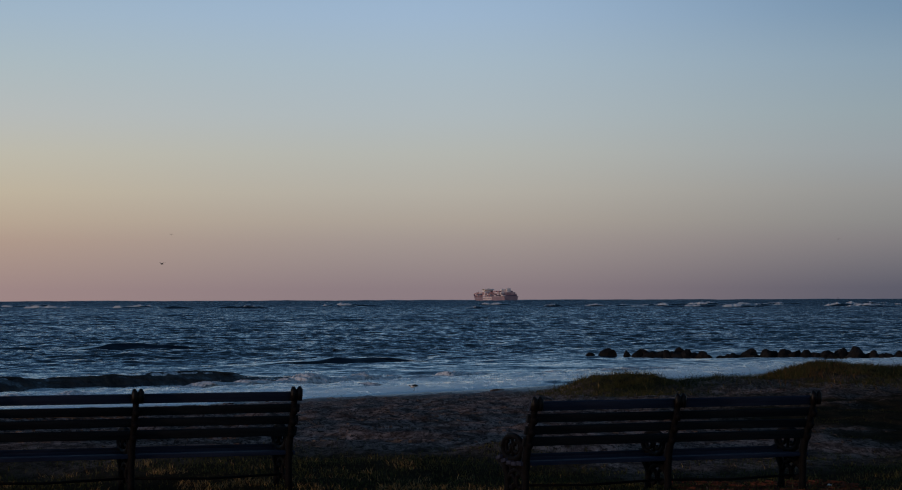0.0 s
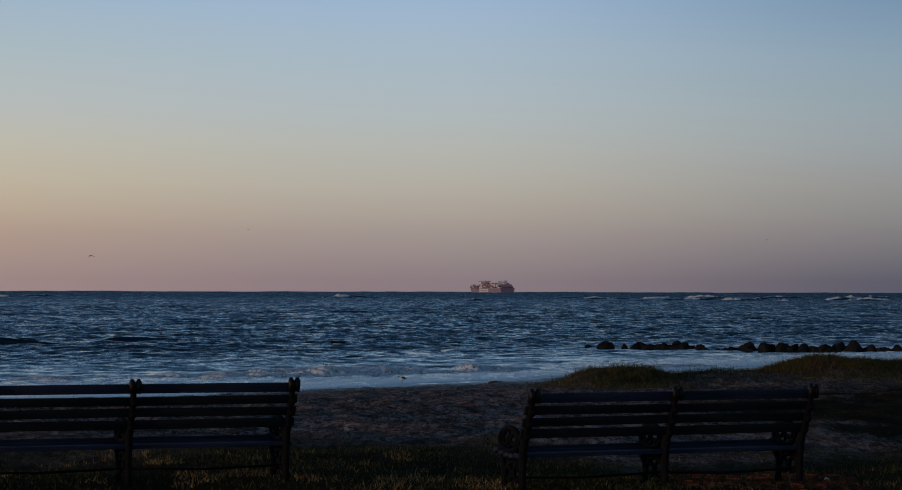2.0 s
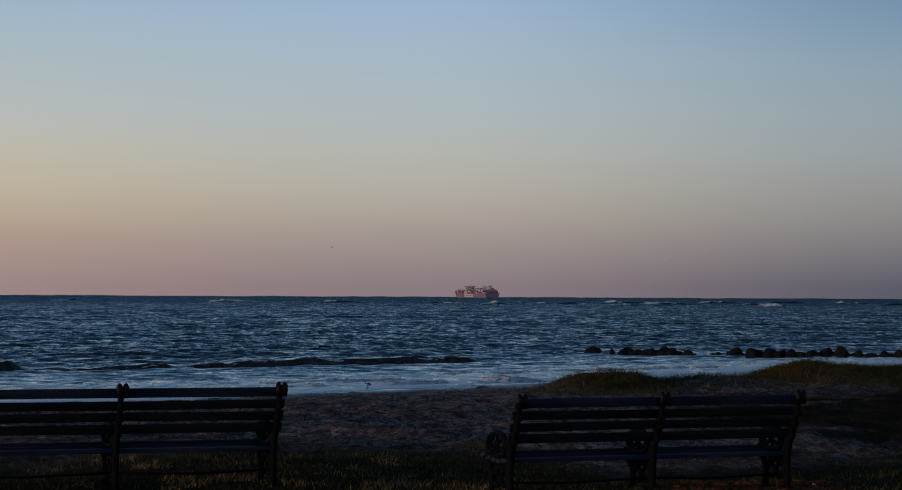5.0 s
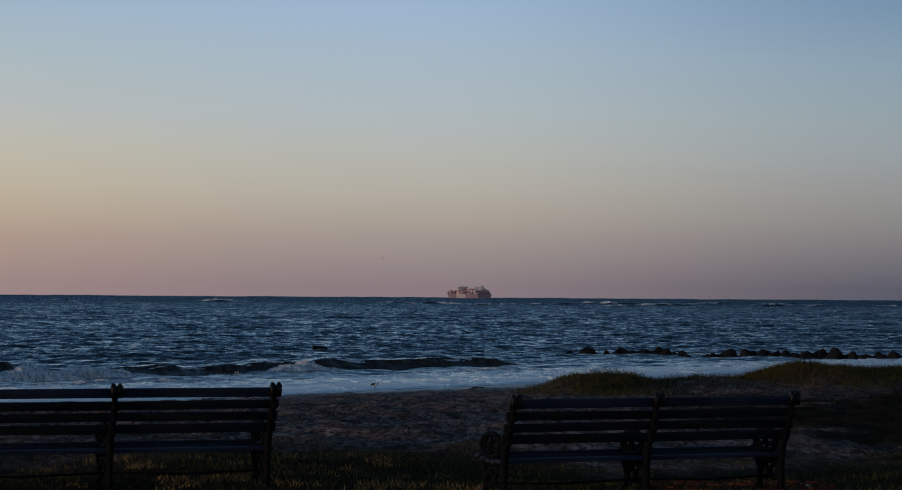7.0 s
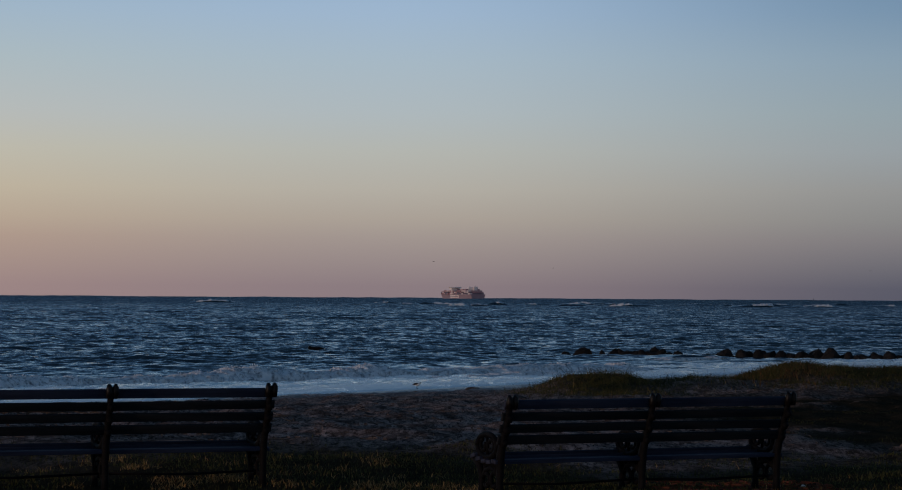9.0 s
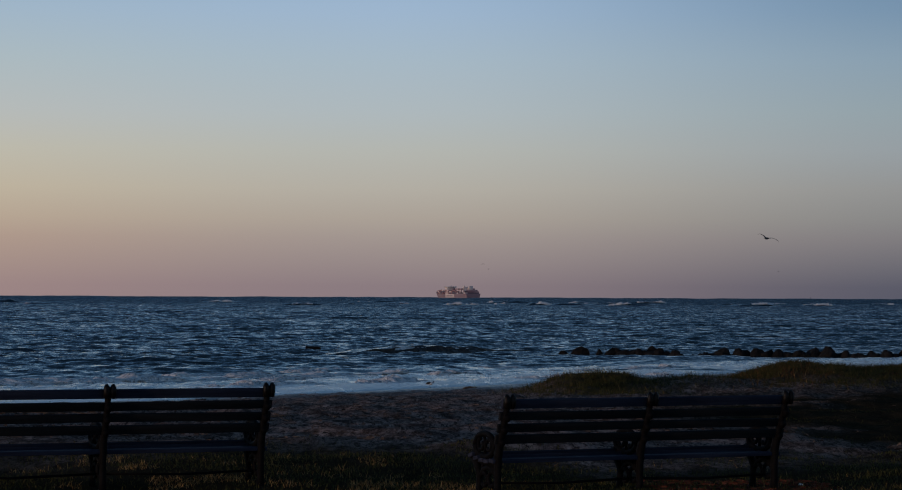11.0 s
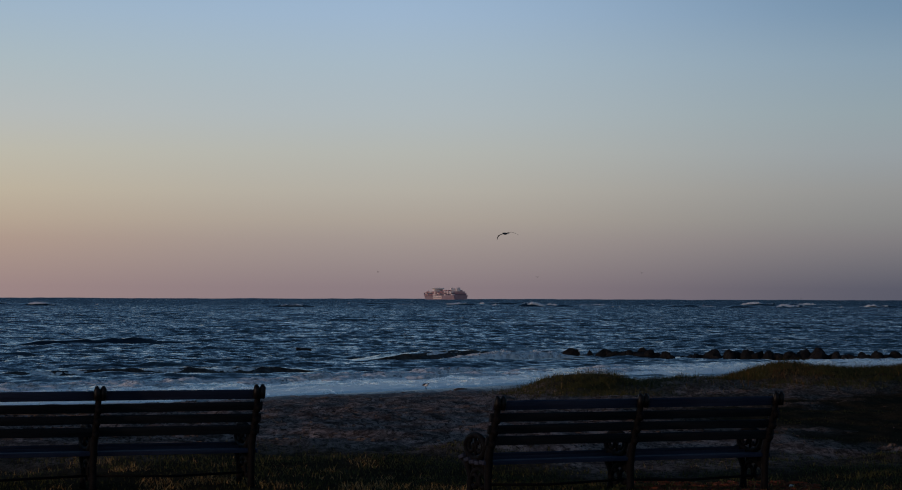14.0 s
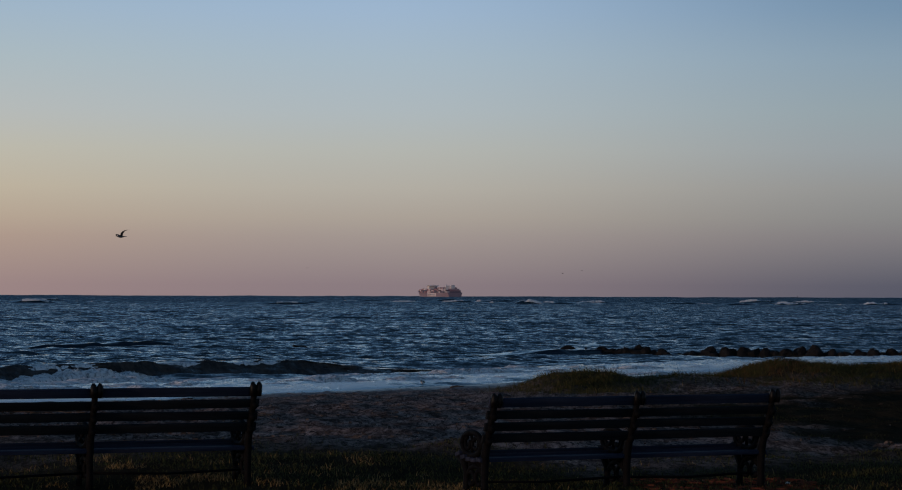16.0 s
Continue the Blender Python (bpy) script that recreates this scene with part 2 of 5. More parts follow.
# knob iron: brown tinge in the colour, smoother surface for low sun glints
M_KNOB = grainy("brown_tinged_iron", (0.003, 0.003, 0.0035), (0.012, 0.009, 0.008), 40, 0.42, 0.4, 0.002, 0.0)
M_KNOB.node_tree.nodes["Principled BSDF"].inputs["Specular IOR Level"].default_value = 0.2
M_GRASS = random_tint("dune_grass", (0.018, 0.025, 0.008), (0.100, 0.085, 0.028))
M_LAWN = random_tint("lawn_grass", (0.022, 0.030, 0.011), (0.095, 0.088, 0.031))
M_TURF = random_tint("short_turf", (0.018, 0.024, 0.008), (0.044, 0.044, 0.015))
M_DRY = random_tint("dry_grass", (0.13, 0.085, 0.034), (0.54, 0.34, 0.14))
M_WRACK = random_tint("beach_wrack", (0.020, 0.014, 0.012), (0.16, 0.118, 0.100))
M_BARK = grainy("weathered_twig_bark", (0.030, 0.020, 0.015), (0.13, 0.090, 0.065), 12, 0.85, 0.4, 0.004)
M_LEAF = random_tint("dead_leaf", (0.05, 0.018, 0.012), (0.17, 0.052, 0.030))
M_RUST = random_tint("rusty_grass", (0.060, 0.028, 0.012), (0.17, 0.080, 0.032))
M_SHELL, *_ = principled("white_shell", (0.62, 0.62, 0.61), 0.5)
# ship colours include distance haze and low sun: paler and pinker than plain paint
M_HULL = grainy("hazed_hull_paint", (0.30, 0.215, 0.26), (0.38, 0.275, 0.32), 0.12, 0.6, 0.1, 0.05)
M_PANEL = grainy("pale_hull_paint", (0.90, 0.74, 0.72), (0.95, 0.82, 0.80), 0.2, 0.6, 0.1, 0.05)
M_SHIPWHITE = grainy("sun_tinted_ship_white", (0.84, 0.74, 0.71), (0.92, 0.83, 0.80), 0.2, 0.6, 0.1, 0.02)
M_BOX = [grainy("container_" + k, a, tuple(v * 1.15 for v in a), 0.3, 0.7, 0.1, 0.03) for k, a in
         (("red", (0.40, 0.22, 0.25)), ("rust", (0.52, 0.34, 0.35)), ("maroon", (0.16, 0.12, 0.16)), ("pink", (0.74, 0.60, 0.62)), ("tan", (0.78, 0.66, 0.65)), ("dark_blue", (0.15, 0.15, 0.21)))]
M_GLASS, *_ = principled("dark_window_glass", (0.02, 0.022, 0.025), 0.1)
M_GULL, *_ = principled("gull_grey_feather", (0.10, 0.10, 0.105), 0.8)
M_GULLWHITE, *_ = principled("gull_white_feather", (0.80, 0.80, 0.80), 0.8)
M_GULLDARK, *_ = principled("gull_dark_feather", (0.022, 0.022, 0.025), 0.8)
M_BEAK, *_ = principled("gull_beak", (0.30, 0.16, 0.04), 0.6)
M_TIMBER = grainy("wet_black_timber", (0.006, 0.006, 0.007), (0.014, 0.013, 0.013), 3, 0.6, 0.6, 0.02)


for m_dull in (M_IRON, M_SLAT, M_SLAT_DARK, M_ROCK, M_TIMBER, M_GRASS, M_LAWN, M_TURF, M_DRY, M_WRACK, M_LEAF, M_RUST):
    m_dull.node_tree.nodes["Principled BSDF"].inputs["Specular IOR Level"].default_value = 0.08


# ---------- mesh tools ----------
def link(name, bm, material, parent=None, label="", smooth=True):
    me = bpy.data.meshes.new(name)
    bm.to_mesh(me)
    bm.free()
    me.materials.append(material)
    if smooth:
        me.shade_smooth()
    ob = new(name, me)
    if parent:
        ob.parent = parent
    if label:
        ob["label"] = label
    return ob


def part(name, bm, material, parent, label="", smooth=True):
    return link(name, bm, material, parent, label, smooth)


def empty(name, m=None):
    ob = new(name)
    if m is not None:
        ob.matrix_basis = m
    return ob


def tube(bm, pts, radii, sides=8, flat=1.0):
    """A swept bar through pts; flat squeezes it along x."""
    pts = [Vector(p) for p in pts]
    if not isinstance(radii, (list, tuple)):
        radii = [radii] * len(pts)
    rings = []
    for i, p in enumerate(pts):
        d = (pts[min(i + 1, len(pts) - 1)] - pts[max(i - 1, 0)]).normalized()
        a = Vector((1, 0, 0)) if abs(d.x) < 0.9 else Vector((0, 0, 1))
        u = (a - d * a.dot(d)).normalized()
        v = d.cross(u)
        rings.append([bm.verts.new(p + (u * math.cos(k * 2 * math.pi / sides) * flat + v * math.sin(k * 2 * math.pi / sides)) * radii[i]) for k in range(sides)])
    for a, c in zip(rings, rings[1:]):
        for k in range(sides):
            bm.faces.new((a[k], a[(k + 1) % sides], c[(k + 1) % sides], c[k]))
    bm.faces.new(rings[0][::-1])
    bm.faces.new(rings[-1])
    return bm


def box(bm, x0, y0, z0, x1, y1, z1, bevel=0.0, m=None):
    tmp = bmesh.new()
    bmesh.ops.create_cube(tmp, size=1, matrix=Matrix.Translation(((x0 + x1) / 2, (y0 + y1) / 2, (z0 + z1) / 2)) @ Matrix.Diagonal((x1 - x0, y1 - y0, z1 - z0, 1)))
    if bevel:
        bmesh.ops.bevel(tmp, geom=tmp.edges[:], offset=bevel, segments=2, affect="EDGES", profile=0.6)
    if m is not None:
        tmp.transform(m)
    me = bpy.data.meshes.new("tmp")
    tmp.to_mesh(me)
    tmp.free()
    bm.from_mesh(me)
    bpy.data.meshes.remove(me)
    return bm


def ring(cy, cz, r, a0, a1, n, x=0.0):
    """Points of an arc in the plane across a bench."""
    return [(x, cy + r * math.cos(a0 + (a1 - a0) * i / n), cz + r * math.sin(a0 + (a1 - a0) * i / n)) for i in range(n + 1)]


PERM = np.random.RandomState(7).rand(256, 256)


def fbm(x, y, octaves=4, gain=0.5):
    """Smooth value noise about 0, several scales."""
    total, amp = np.zeros(np.broadcast(x, y).shape), 1.0
    for k in range(octaves):
        px, py = x * 2 ** k + 17.3 * k, y * 2 ** k + 5.1 * k
        ix, iy = np.floor(px).astype(int), np.floor(py).astype(int)
        fx, fy = px - ix, py - iy
        fx, fy = fx * fx * (3 - 2 * fx), fy * fy * (3 - 2 * fy)
        a, c = PERM[ix % 256, iy % 256], PERM[(ix + 1) % 256, iy % 256]
        d, e = PERM[ix % 256, (iy + 1) % 256], PERM[(ix + 1) % 256, (iy + 1) % 256]
        total = total + amp * ((a + (c - a) * fx) * (1 - fy) + (d + (e - d) * fx) * fy - 0.5)
        amp *= gain
    return total


def grid_object(name, xs, ys, z, material, attributes=()):
    """A sheet over the lines xs, ys with heights z[iy, ix] (or a tuple X, Y, Z of arrays)."""
    if isinstance(z, tuple):
        X, Y, Z = z
    else:
        X, Y = np.meshgrid(xs, ys)
        Z = z
    ny, nx = X.shape
    co = np.stack([X, Y, Z], -1).reshape(-1, 3)
    i = np.arange(nx * ny).reshape(ny, nx)
    quads = np.stack([i[:-1, :-1], i[:-1, 1:], i[1:, 1:], i[1:, :-1]], -1).reshape(-1, 4)
    me = bpy.data.meshes.new(name)
    me.from_pydata(co.tolist(), [], quads.tolist())
    for key, values in attributes:
        me.attributes.new(key, "FLOAT", "POINT").data.foreach_set("value", values.reshape(-1).astype(np.float32))
    me.materials.append(material)
    me.shade_smooth()
    return new(name, me)


def lines(dense0, dense1, step, low, high, growth):
    """Coordinates, even between dense0 and dense1, ever wider beyond."""
    mid = list(np.arange(dense0, dense1 + step / 2, step))
    s, v, up = step, mid[-1], []
    while v < high:
        s *= growth
        v += s
        up.append(min(v, high))
    s, v, down = step, mid[0], []
    while v > low:
        s *= growth
        v -= s
        down.append(max(v, low))
    return np.array(down[::-1] + mid + up)


# ---------- ground ----------
def shore_y(x):
    """Distance of the still waterline."""
    return np.interp(x, [-3000, -60, -16, -9.5, -5.6, 4.2, 10, 16, 24, 60, 3000], [47, 63, 77.5, 81.8, 86.8, 100.4, 108.8, 117, 126, 150, 170])


def bell(v, c, w):
    return np.exp(-((v - c) / w) ** 2)


def ground_z(x, y):
    sh = shore_y(x)
    top = 1.93 - 0.017 * np.clip(x, -6, 6)
    f = np.clip((y - 27.5) / (sh - 27.5), 0, None)
    z = np.where(f < 1, top + (0.05 - top) * f, 0.05 - 0.03 * (y - sh))
    z = np.maximum(z, -2.5)
    z = z + 0.30 * bell(f, 0.0, 0.1) * bell(x, 40, 22)
    # two grassy dunes and the low ridge that joins them
    z = z + 0.46 * np.exp(-((x - 5.1) / 1.6) ** 4) * bell(y, 76, 4) + 0.34 * bell(x, 8.2, 2.2) * bell(y, 78, 4)
    z = z + 0.58 * bell(x, 12.2, np.where(x < 12.2, 1.55, 2.5)) * bell(y, 82, 6) + 0.5 * bell(x, 17.5, 3.5) * bell(y, 84, 7) + 0.45 * bell(x, 24, 5) * bell(y, 84, 8)
    near = np.clip((sh - y) / 8, 0, 1) * (y > 15)
    z = z + near * (0.10 * fbm(x * 0.5, y * 0.35, 3) + 0.10 * fbm(x * 1.7, y * 1.1, 3) * (y > 27) + 0.055 * fbm(x * 3.1 + 9, y * 1.9, 2) * (y > 28))
    return z


def soil_amount(x, y):
    edge = 27.0 + 1.4 * fbm(x * 0.6, y * 0.1, 3) + 0.25 * x - 3.4 * np.clip((x - 0.9) / 0.8, 0, 1) - 1.5 * np.clip((-1.8 - x) / 0.8, 0, 1)
    turf = 1 / (1 + np.exp(np.clip((y - edge) * 1.6, -40, 40)))
    patch = bell(x, 10.5, 4.6) * bell(y, 40, 9) * 1.4 + bell(x, 18, 7) * bell(y, 58, 20) * 1.2
    side = 1 / (1 + np.exp(np.clip(-(x - 4.6 - 0.035 * (y - 25)) * 1.3, -40, 40))) / (1 + np.exp(np.clip((y - 64) * 0.3, -40, 40)))
    patch = patch + side * (0.8 + 1.3 * fbm(x * 0.5 + 3, y * 0.22, 3)) * (1 - 0.75 * bell(y, 29.5, 1.6))
    dune = 1.2 * bell(x, 5.2, 1.9) * bell(y, 74, 5) + bell(x, 12.4, 2.6) * bell(y, 82, 5) + bell(x, 19, 6) * bell(y, 84, 6)
    return np.clip(turf + patch + dune * 0.9 + 0.35 * fbm(x * 0.8, y * 0.5, 3) * (patch > 0.1), 0, 1)


gx = lines(-13, 25, 0.18, -3500, 3500, 1.14)
gy = lines(19, 120, 0.24, -600, 4980, 1.14)
GX, GY = np.meshgrid(gx, gy)
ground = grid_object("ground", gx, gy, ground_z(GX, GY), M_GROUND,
                     [("soil", soil_amount(GX, GY)), ("wet", 1 / (1 + np.exp(np.clip((shore_y(GX) - 13 + 6 * fbm(GX * 0.3, GY * 0.1, 3) - GY) * 0.35, -40, 40))))])
tagged(ground, "dim grey-brown sandy beach sloping to the sea", "beach", kind="structure")


# ---------- sea ----------
DRIFT = Vector((0.5, -1.95, 0))          # how the wave pattern runs, metres a second
rng = np.random.RandomState(3)


def sea_shape(x, y, dx, dy, calm):
    """Wind waves of many lengths, each left out where the sheet is too coarse for it. Crests are pinched forward."""
    z, px, py = np.zeros(x.shape), x.copy(), y.copy()
    for k in range(84):
        lam = 0.75 * (34 / 0.75) ** (rng.rand() ** 1.35)
        ang = radians(-74 + rng.randn() * (54 if lam < 4 else 34 if lam < 11 else 16))
        cx, cy = math.cos(ang), math.sin(ang)
        a = 0.0095 * lam ** 0.67 / (1 + (lam / 18) ** 1.5)
        ph = (cx * x + cy * y) * 2 * math.pi / lam + rng.rand() * 6.28
        keep = np.clip(lam / (abs(cy) * 2.4 * dy + 1e-6) - 0.6, 0, 1) * np.clip(lam / (abs(cx) * 2.4 * dx + 1e-6) - 0.6, 0, 1)
        a = a * keep * np.clip(0.6 + 1.5 * fbm(x / (lam * 2.6) + k, y / (lam * 2.0) + 2 * k, 1), 0.02, 2) * (calm if lam < 6 else 0.6 + 0.4 * calm)
        z += a * np.sin(ph)
        px += a * cx * np.cos(ph) * 0.75
        py += a * cy * np.cos(ph) * 0.75
    return px, py, z


def spread(low, high, pace):
    """Coordinates from low to high whose step is pace(v)."""
    v, out = low, [low]
    while v < high:
        v += pace(v)
        out.append(min(v, high))
    return np.array(out)


# a fan of columns: fine in front, ever wider towards the sides
sk = lines(-0.234, 0.234, 0.00108, -45, 45, 1.35)
sy = spread(50, 4990, lambda v: 0.9 if v < 76 else 0.27 if v < 165 else 0.27 + 0.0030 * (v - 165) if v < 700 else 0.0098 * v - 4.98)
SK, SY = np.meshgrid(sk, sy)
SX = SK * SY
DY = np.gradient(sy)[:, None] + 0 * SX
DX = np.abs(np.gradient(sk)[None, :] * SY)
calm = 0.36 + 0.64 * np.clip((SY - shore_y(SX) - 30) / 60, 0, 1)
far_swell = 1.5 * fbm(SX / 55, SY / 260, 3, 0.6) * np.clip((SY - 1300) / 2200, 0, 1)
SX, SY, SZ = sea_shape(SX, SY, DX, DY, calm)
SZ = SZ + far_swell
sea = grid_object("sea_water", None, None, (SX, SY, SZ - 0.03), M_SEA, [("chop", 0.35 * np.clip((SY - shore_y(SX) - 30) / 55, 0, 1) + 0.65 * np.clip((DY - 0.5) / 8, 0, 1) ** 0.6)])
tagged(sea, "dark blue choppy sea with small wind waves at dusk", "sea", kind="structure")


# ---------- breaking waves and foam ----------
CREST = Vector((0.72, 0.69, 0)).normalized()      # along the wave, parallel to the shore
ONSHORE = Vector((0.69, -0.72, 0)).normalized()   # the way it runs


def wave_height(s, seed, lo, hi):
    """Height along the crest, tapering to nothing at both ends."""
    t = np.clip((s - lo) / 7, 0, 1) * np.clip((hi - s) / 9, 0, 1)
    t = t * t * (3 - 2 * t)
    return t * np.clip(0.88 + 0.85 * fbm(s * 0.13 + seed * 9.1, s * 0 + seed, 5, 0.6), 0.45, 1.2)


def crest_bow(s, seed):
    return 1.1 * fbm(s * 0.07 + seed * 3.7, s * 0 + 4.4 * seed, 3)


def drops_mesh(name, centre, size):
    """Many small eight-sided drops in one mesh."""
    spikes = np.array([(1, 0, 0), (-1, 0, 0), (0, 1, 0), (0, -1, 0), (0, 0, 1.3), (0, 0, -1.3)])
    tri = np.array([(0, 2, 4), (2, 1, 4), (1, 3, 4), (3, 0, 4), (2, 0, 5), (1, 2, 5), (3, 1, 5), (0, 3, 5)])
    me = bpy.data.meshes.new(name)
    me.from_pydata((centre[:, None, :] + spikes[None] * size[:, None, None]).reshape(-1, 3).tolist(), [],
                   (np.arange(len(centre))[:, None, None] * 6 + tri[None]).reshape(-1, 3).tolist())
    me.materials.append(M_CAP)
    return new(name, me)


def sheet_along(name, s, n, z, seed, material):
    """A sheet from arrays: s along the crest, n onshore, z up."""
    n = n + crest_bow(s, seed)
    X = CREST.x * s + ONSHORE.x * n
    Y = CREST.y * s + ONSHORE.y * n
    return grid_object(name, None, None, (X, Y, z), material)


def breaking_wave(seed, high, lo, hi, label, water=None):
    """A steep unbroken swell: long back, hollow front."""
    s, u = np.meshgrid(np.arange(lo, hi, 0.22), np.linspace(-1, 1, 40))
    h = high * wave_height(s, seed, lo, hi)
    back = np.clip(-u, 0, 1)
    front = np.clip(u, 0, 1)
    z = np.where(u < 0, h * np.cos(back * math.pi / 2) ** 2, h * (1 - front))
    n = np.where(u < 0, -5.5 * back, (0.10 * np.sin(front * math.pi) + 0.95 * front ** 2.4) * (0.4 + h))
    z = z + 0.17 * fbm(s * 0.8 + seed, n * 1.3, 4, 0.6) * (0.15 + h) * (1 - front ** 2) - 0.16 * np.abs(u) ** 3
    n = n + 0.35 * fbm(s * 0.55 + 3 * seed, u * 1.5, 4, 0.6) * np.clip(1 - np.abs(u), 0, 1)
    wave = sheet_along("breaking_wave", s, n, z, seed, water or M_WAVE)
    if water:
        return tagged(wave, label, "wave", "waves running ashore")
    # torn flecks of foam along the crest
    s, u = np.meshgrid(np.arange(lo + 2, hi - 2, 0.08), np.linspace(-1, 1, 9))
    h = high * wave_height(s, seed, lo, hi)
    torn = np.clip(fbm(s * 0.42 + seed * 2.7, s * 0 + 6.1, 4, 0.6) * 3.6 - 2.1, -0.8, 0.7)
    n = 0.02 + 0.2 * u
    face = h * (1 - np.clip(np.clip(n, 0, 9) / (0.95 * (0.4 + h)), 0, 1) ** (1 / 2.4))
    z = face + 0.08 * torn * (1 - u * u) * (0.7 + 1.2 * fbm(s * 4, u * 3 + seed, 3, 0.7)) - 0.05
    flecks = sheet_along("crest_foam", s, n + 0.03, z, seed, M_FOAM)
    flecks.parent = wave
    flecks["label"] = "torn white foam on the crest"
    return tagged(wave, label, "wave", "waves running ashore")


def foam_front(seed, high, lo, hi, width, label, gaps=0.0, line=None, rough=1.1):
    """A tumbling white roller, lumpy and ragged."""
    s, u = np.meshgrid(np.arange(lo, hi, 0.09), np.linspace(0, 1, 22))
    fade = min(4, (hi - lo) / 2)
    t = np.clip((s - lo) / fade, 0, 1) * np.clip((hi - s) / fade, 0, 1)
    body = np.sin(u * math.pi) ** 0.6
    ragged = np.clip((1.17 - 0.5 * rough) + rough * fbm(s * 0.35 + seed * 5, s * 0 + 1.7, 5, 0.7) - gaps * (fbm(s * 0.16, s * 0 + seed * 2.2, 2) > 0.05), 0.0, 1.3)
    h = high * t * ragged
    n = (0.35 if line is not None else 0.0) - width * 0.5 + width * u + 0.35 * fbm(s * 1.6 + 8, u * 5 + seed, 5, 0.65) + 0.25 * body * u
    ridged = 0.5 - np.abs(fbm(s * 3.2 + seed, u * 5, 5, 0.7))
    z = h * body * (0.85 + 0.3 * ridged) + 0.24 * high * fbm(s * 5.0 + seed, u * 3, 5, 0.75) * body * t * ragged - 0.06 + 0.16 * min(1, high / 0.42) * t - 0.34 * np.abs(2 * u - 1) ** 6
    roller = sheet_along("foam_roller", s, n, z, seed if line is None else line, M_FOAM)
    if high > 0.3:
        # drops and rags of spray thrown up along the top
        r = np.random.RandomState(int(seed * 10))
        count = int((hi - lo) * 34)
        q = r.uniform(lo, hi, count)
        near_peak = np.clip(fbm(q * 0.9 + seed, q * 0 + 2, 3) * 2.4 + 0.25, 0, 1)
        crest = np.interp(q, s[0], z[11])
        amount = np.interp(q, s[0], t[11] * ragged[11])
        zz = crest + high * 0.30 * near_peak * amount * r.rand(count) ** 2
        nn = np.interp(q, s[0], n[11]) + 0.18 * r.randn(count) + crest_bow(q, seed if line is None else line)
        size = (0.007 + 0.014 * r.rand(count) ** 2) * (0.4 + amount)
        centre = np.stack([CREST.x * q + ONSHORE.x * nn, CREST.y * q + ONSHORE.y * nn, zz], 1)
        drops = drops_mesh("spray_drops", centre, size)
        drops.parent = roller
        tagged(drops, "fine white drops thrown off the foam", kind="stuff")
    return tagged(roller, label, "sea foam", "white foam of the surf")


def swash_lobe(seed, lo, hi, lift):
    """One tongue of spent water and foam that slides up and down the sand."""
    s, u = np.meshgrid(np.arange(lo, hi, 0.2), np.linspace(0, 1, 60))
    lip = 0.8 * fbm(s * 0.25 + seed, s * 0, 3) + 0.3 * fbm(s * 1.1, s * 0 + seed, 3)
    edge = np.clip(np.minimum(s - lo, hi - s) / 5, 0, 1)
    Y = shore_y(s) + 1.1 + lip + 6 * (1 - edge) ** 2 + 17 * u
    Z = 0.05 + lift + 0.07 * np.clip(u * 5, 0, 1) - 0.12 * np.clip(u * 4 - 3, 0, 1) + (0.02 + 0.10 * np.clip(u * 2.2 - 0.5, 0, 1)) * fbm(s * 1.4, u * 15 + seed, 4, 0.65) - 0.06 * np.clip(1 - u * 25, 0, 1) - 0.12 * (1 - edge) ** 3
    return tagged(grid_object("swash", None, None, (s, Y, Z), M_SWASH, [("seaward", u)]), "thin tongue of pale foamy water sliding on wet sand", "sea foam", "white foam of the surf")


SWASH = [swash_lobe(2.0, -70, -6, 0.0), swash_lobe(5.0, -14, 9, 0.02), swash_lobe(8.0, 2, 36, 0.005)]
WAVES = []      # thing, then (seconds, metres off the start line, height offset)


def surf(thing, rows):
    WAVES.append((thing, rows))


# first wave: already spilling as the shot begins
surf(breaking_wave(1, 0.46, -40, 4, "dark spilling wave near the beach"),
     [(0, 109.5, 0.0), (1.0, 106, -0.04), (1.5, 104, -0.25), (2.0, 102, -0.6), (3.2, 97.5, -1.0), (16, 93, -1.2)])
surf(foam_front(1.3, 0.40, -10, 20, 1.6, "long roller of broken white foam", 0.4, 1, 1.1),
     [(0, 107, -0.14), (0.8, 105, -0.06), (1.5, 102.5, 0.0), (2.3, 99.8, -0.05), (3.2, 97, -0.28), (4.5, 93.5, -0.65), (16, 92, -1.0)])
# low roller behind it
surf(foam_front(4.1, 0.28, -30, 18, 1.6, "low ragged line of white foam", 0.3),
     [(0, 111, -0.6), (1.5, 106, -0.35), (2.4, 102.0, 0.0), (4.2, 96.5, 0.0), (5.4, 93.5, -0.2), (6.3, 92, -0.6), (16, 91, -1.0)])
# the large wave of the middle
surf(breaking_wave(2, 0.70, -44, 20, "large brown-green wave rearing up near the beach"),
     [(0, 143.5, -0.9), (3.0, 131.5, -0.7), (5.0, 122.5, -0.2), (6.3, 116.5, 0.0), (7.2, 112.5, 0.0), (8.0, 108.5, -0.16), (8.6, 106, -0.4), (9.2, 103, -0.6), (10.5, 97.5, -0.9), (16, 91.5, -1.2)])
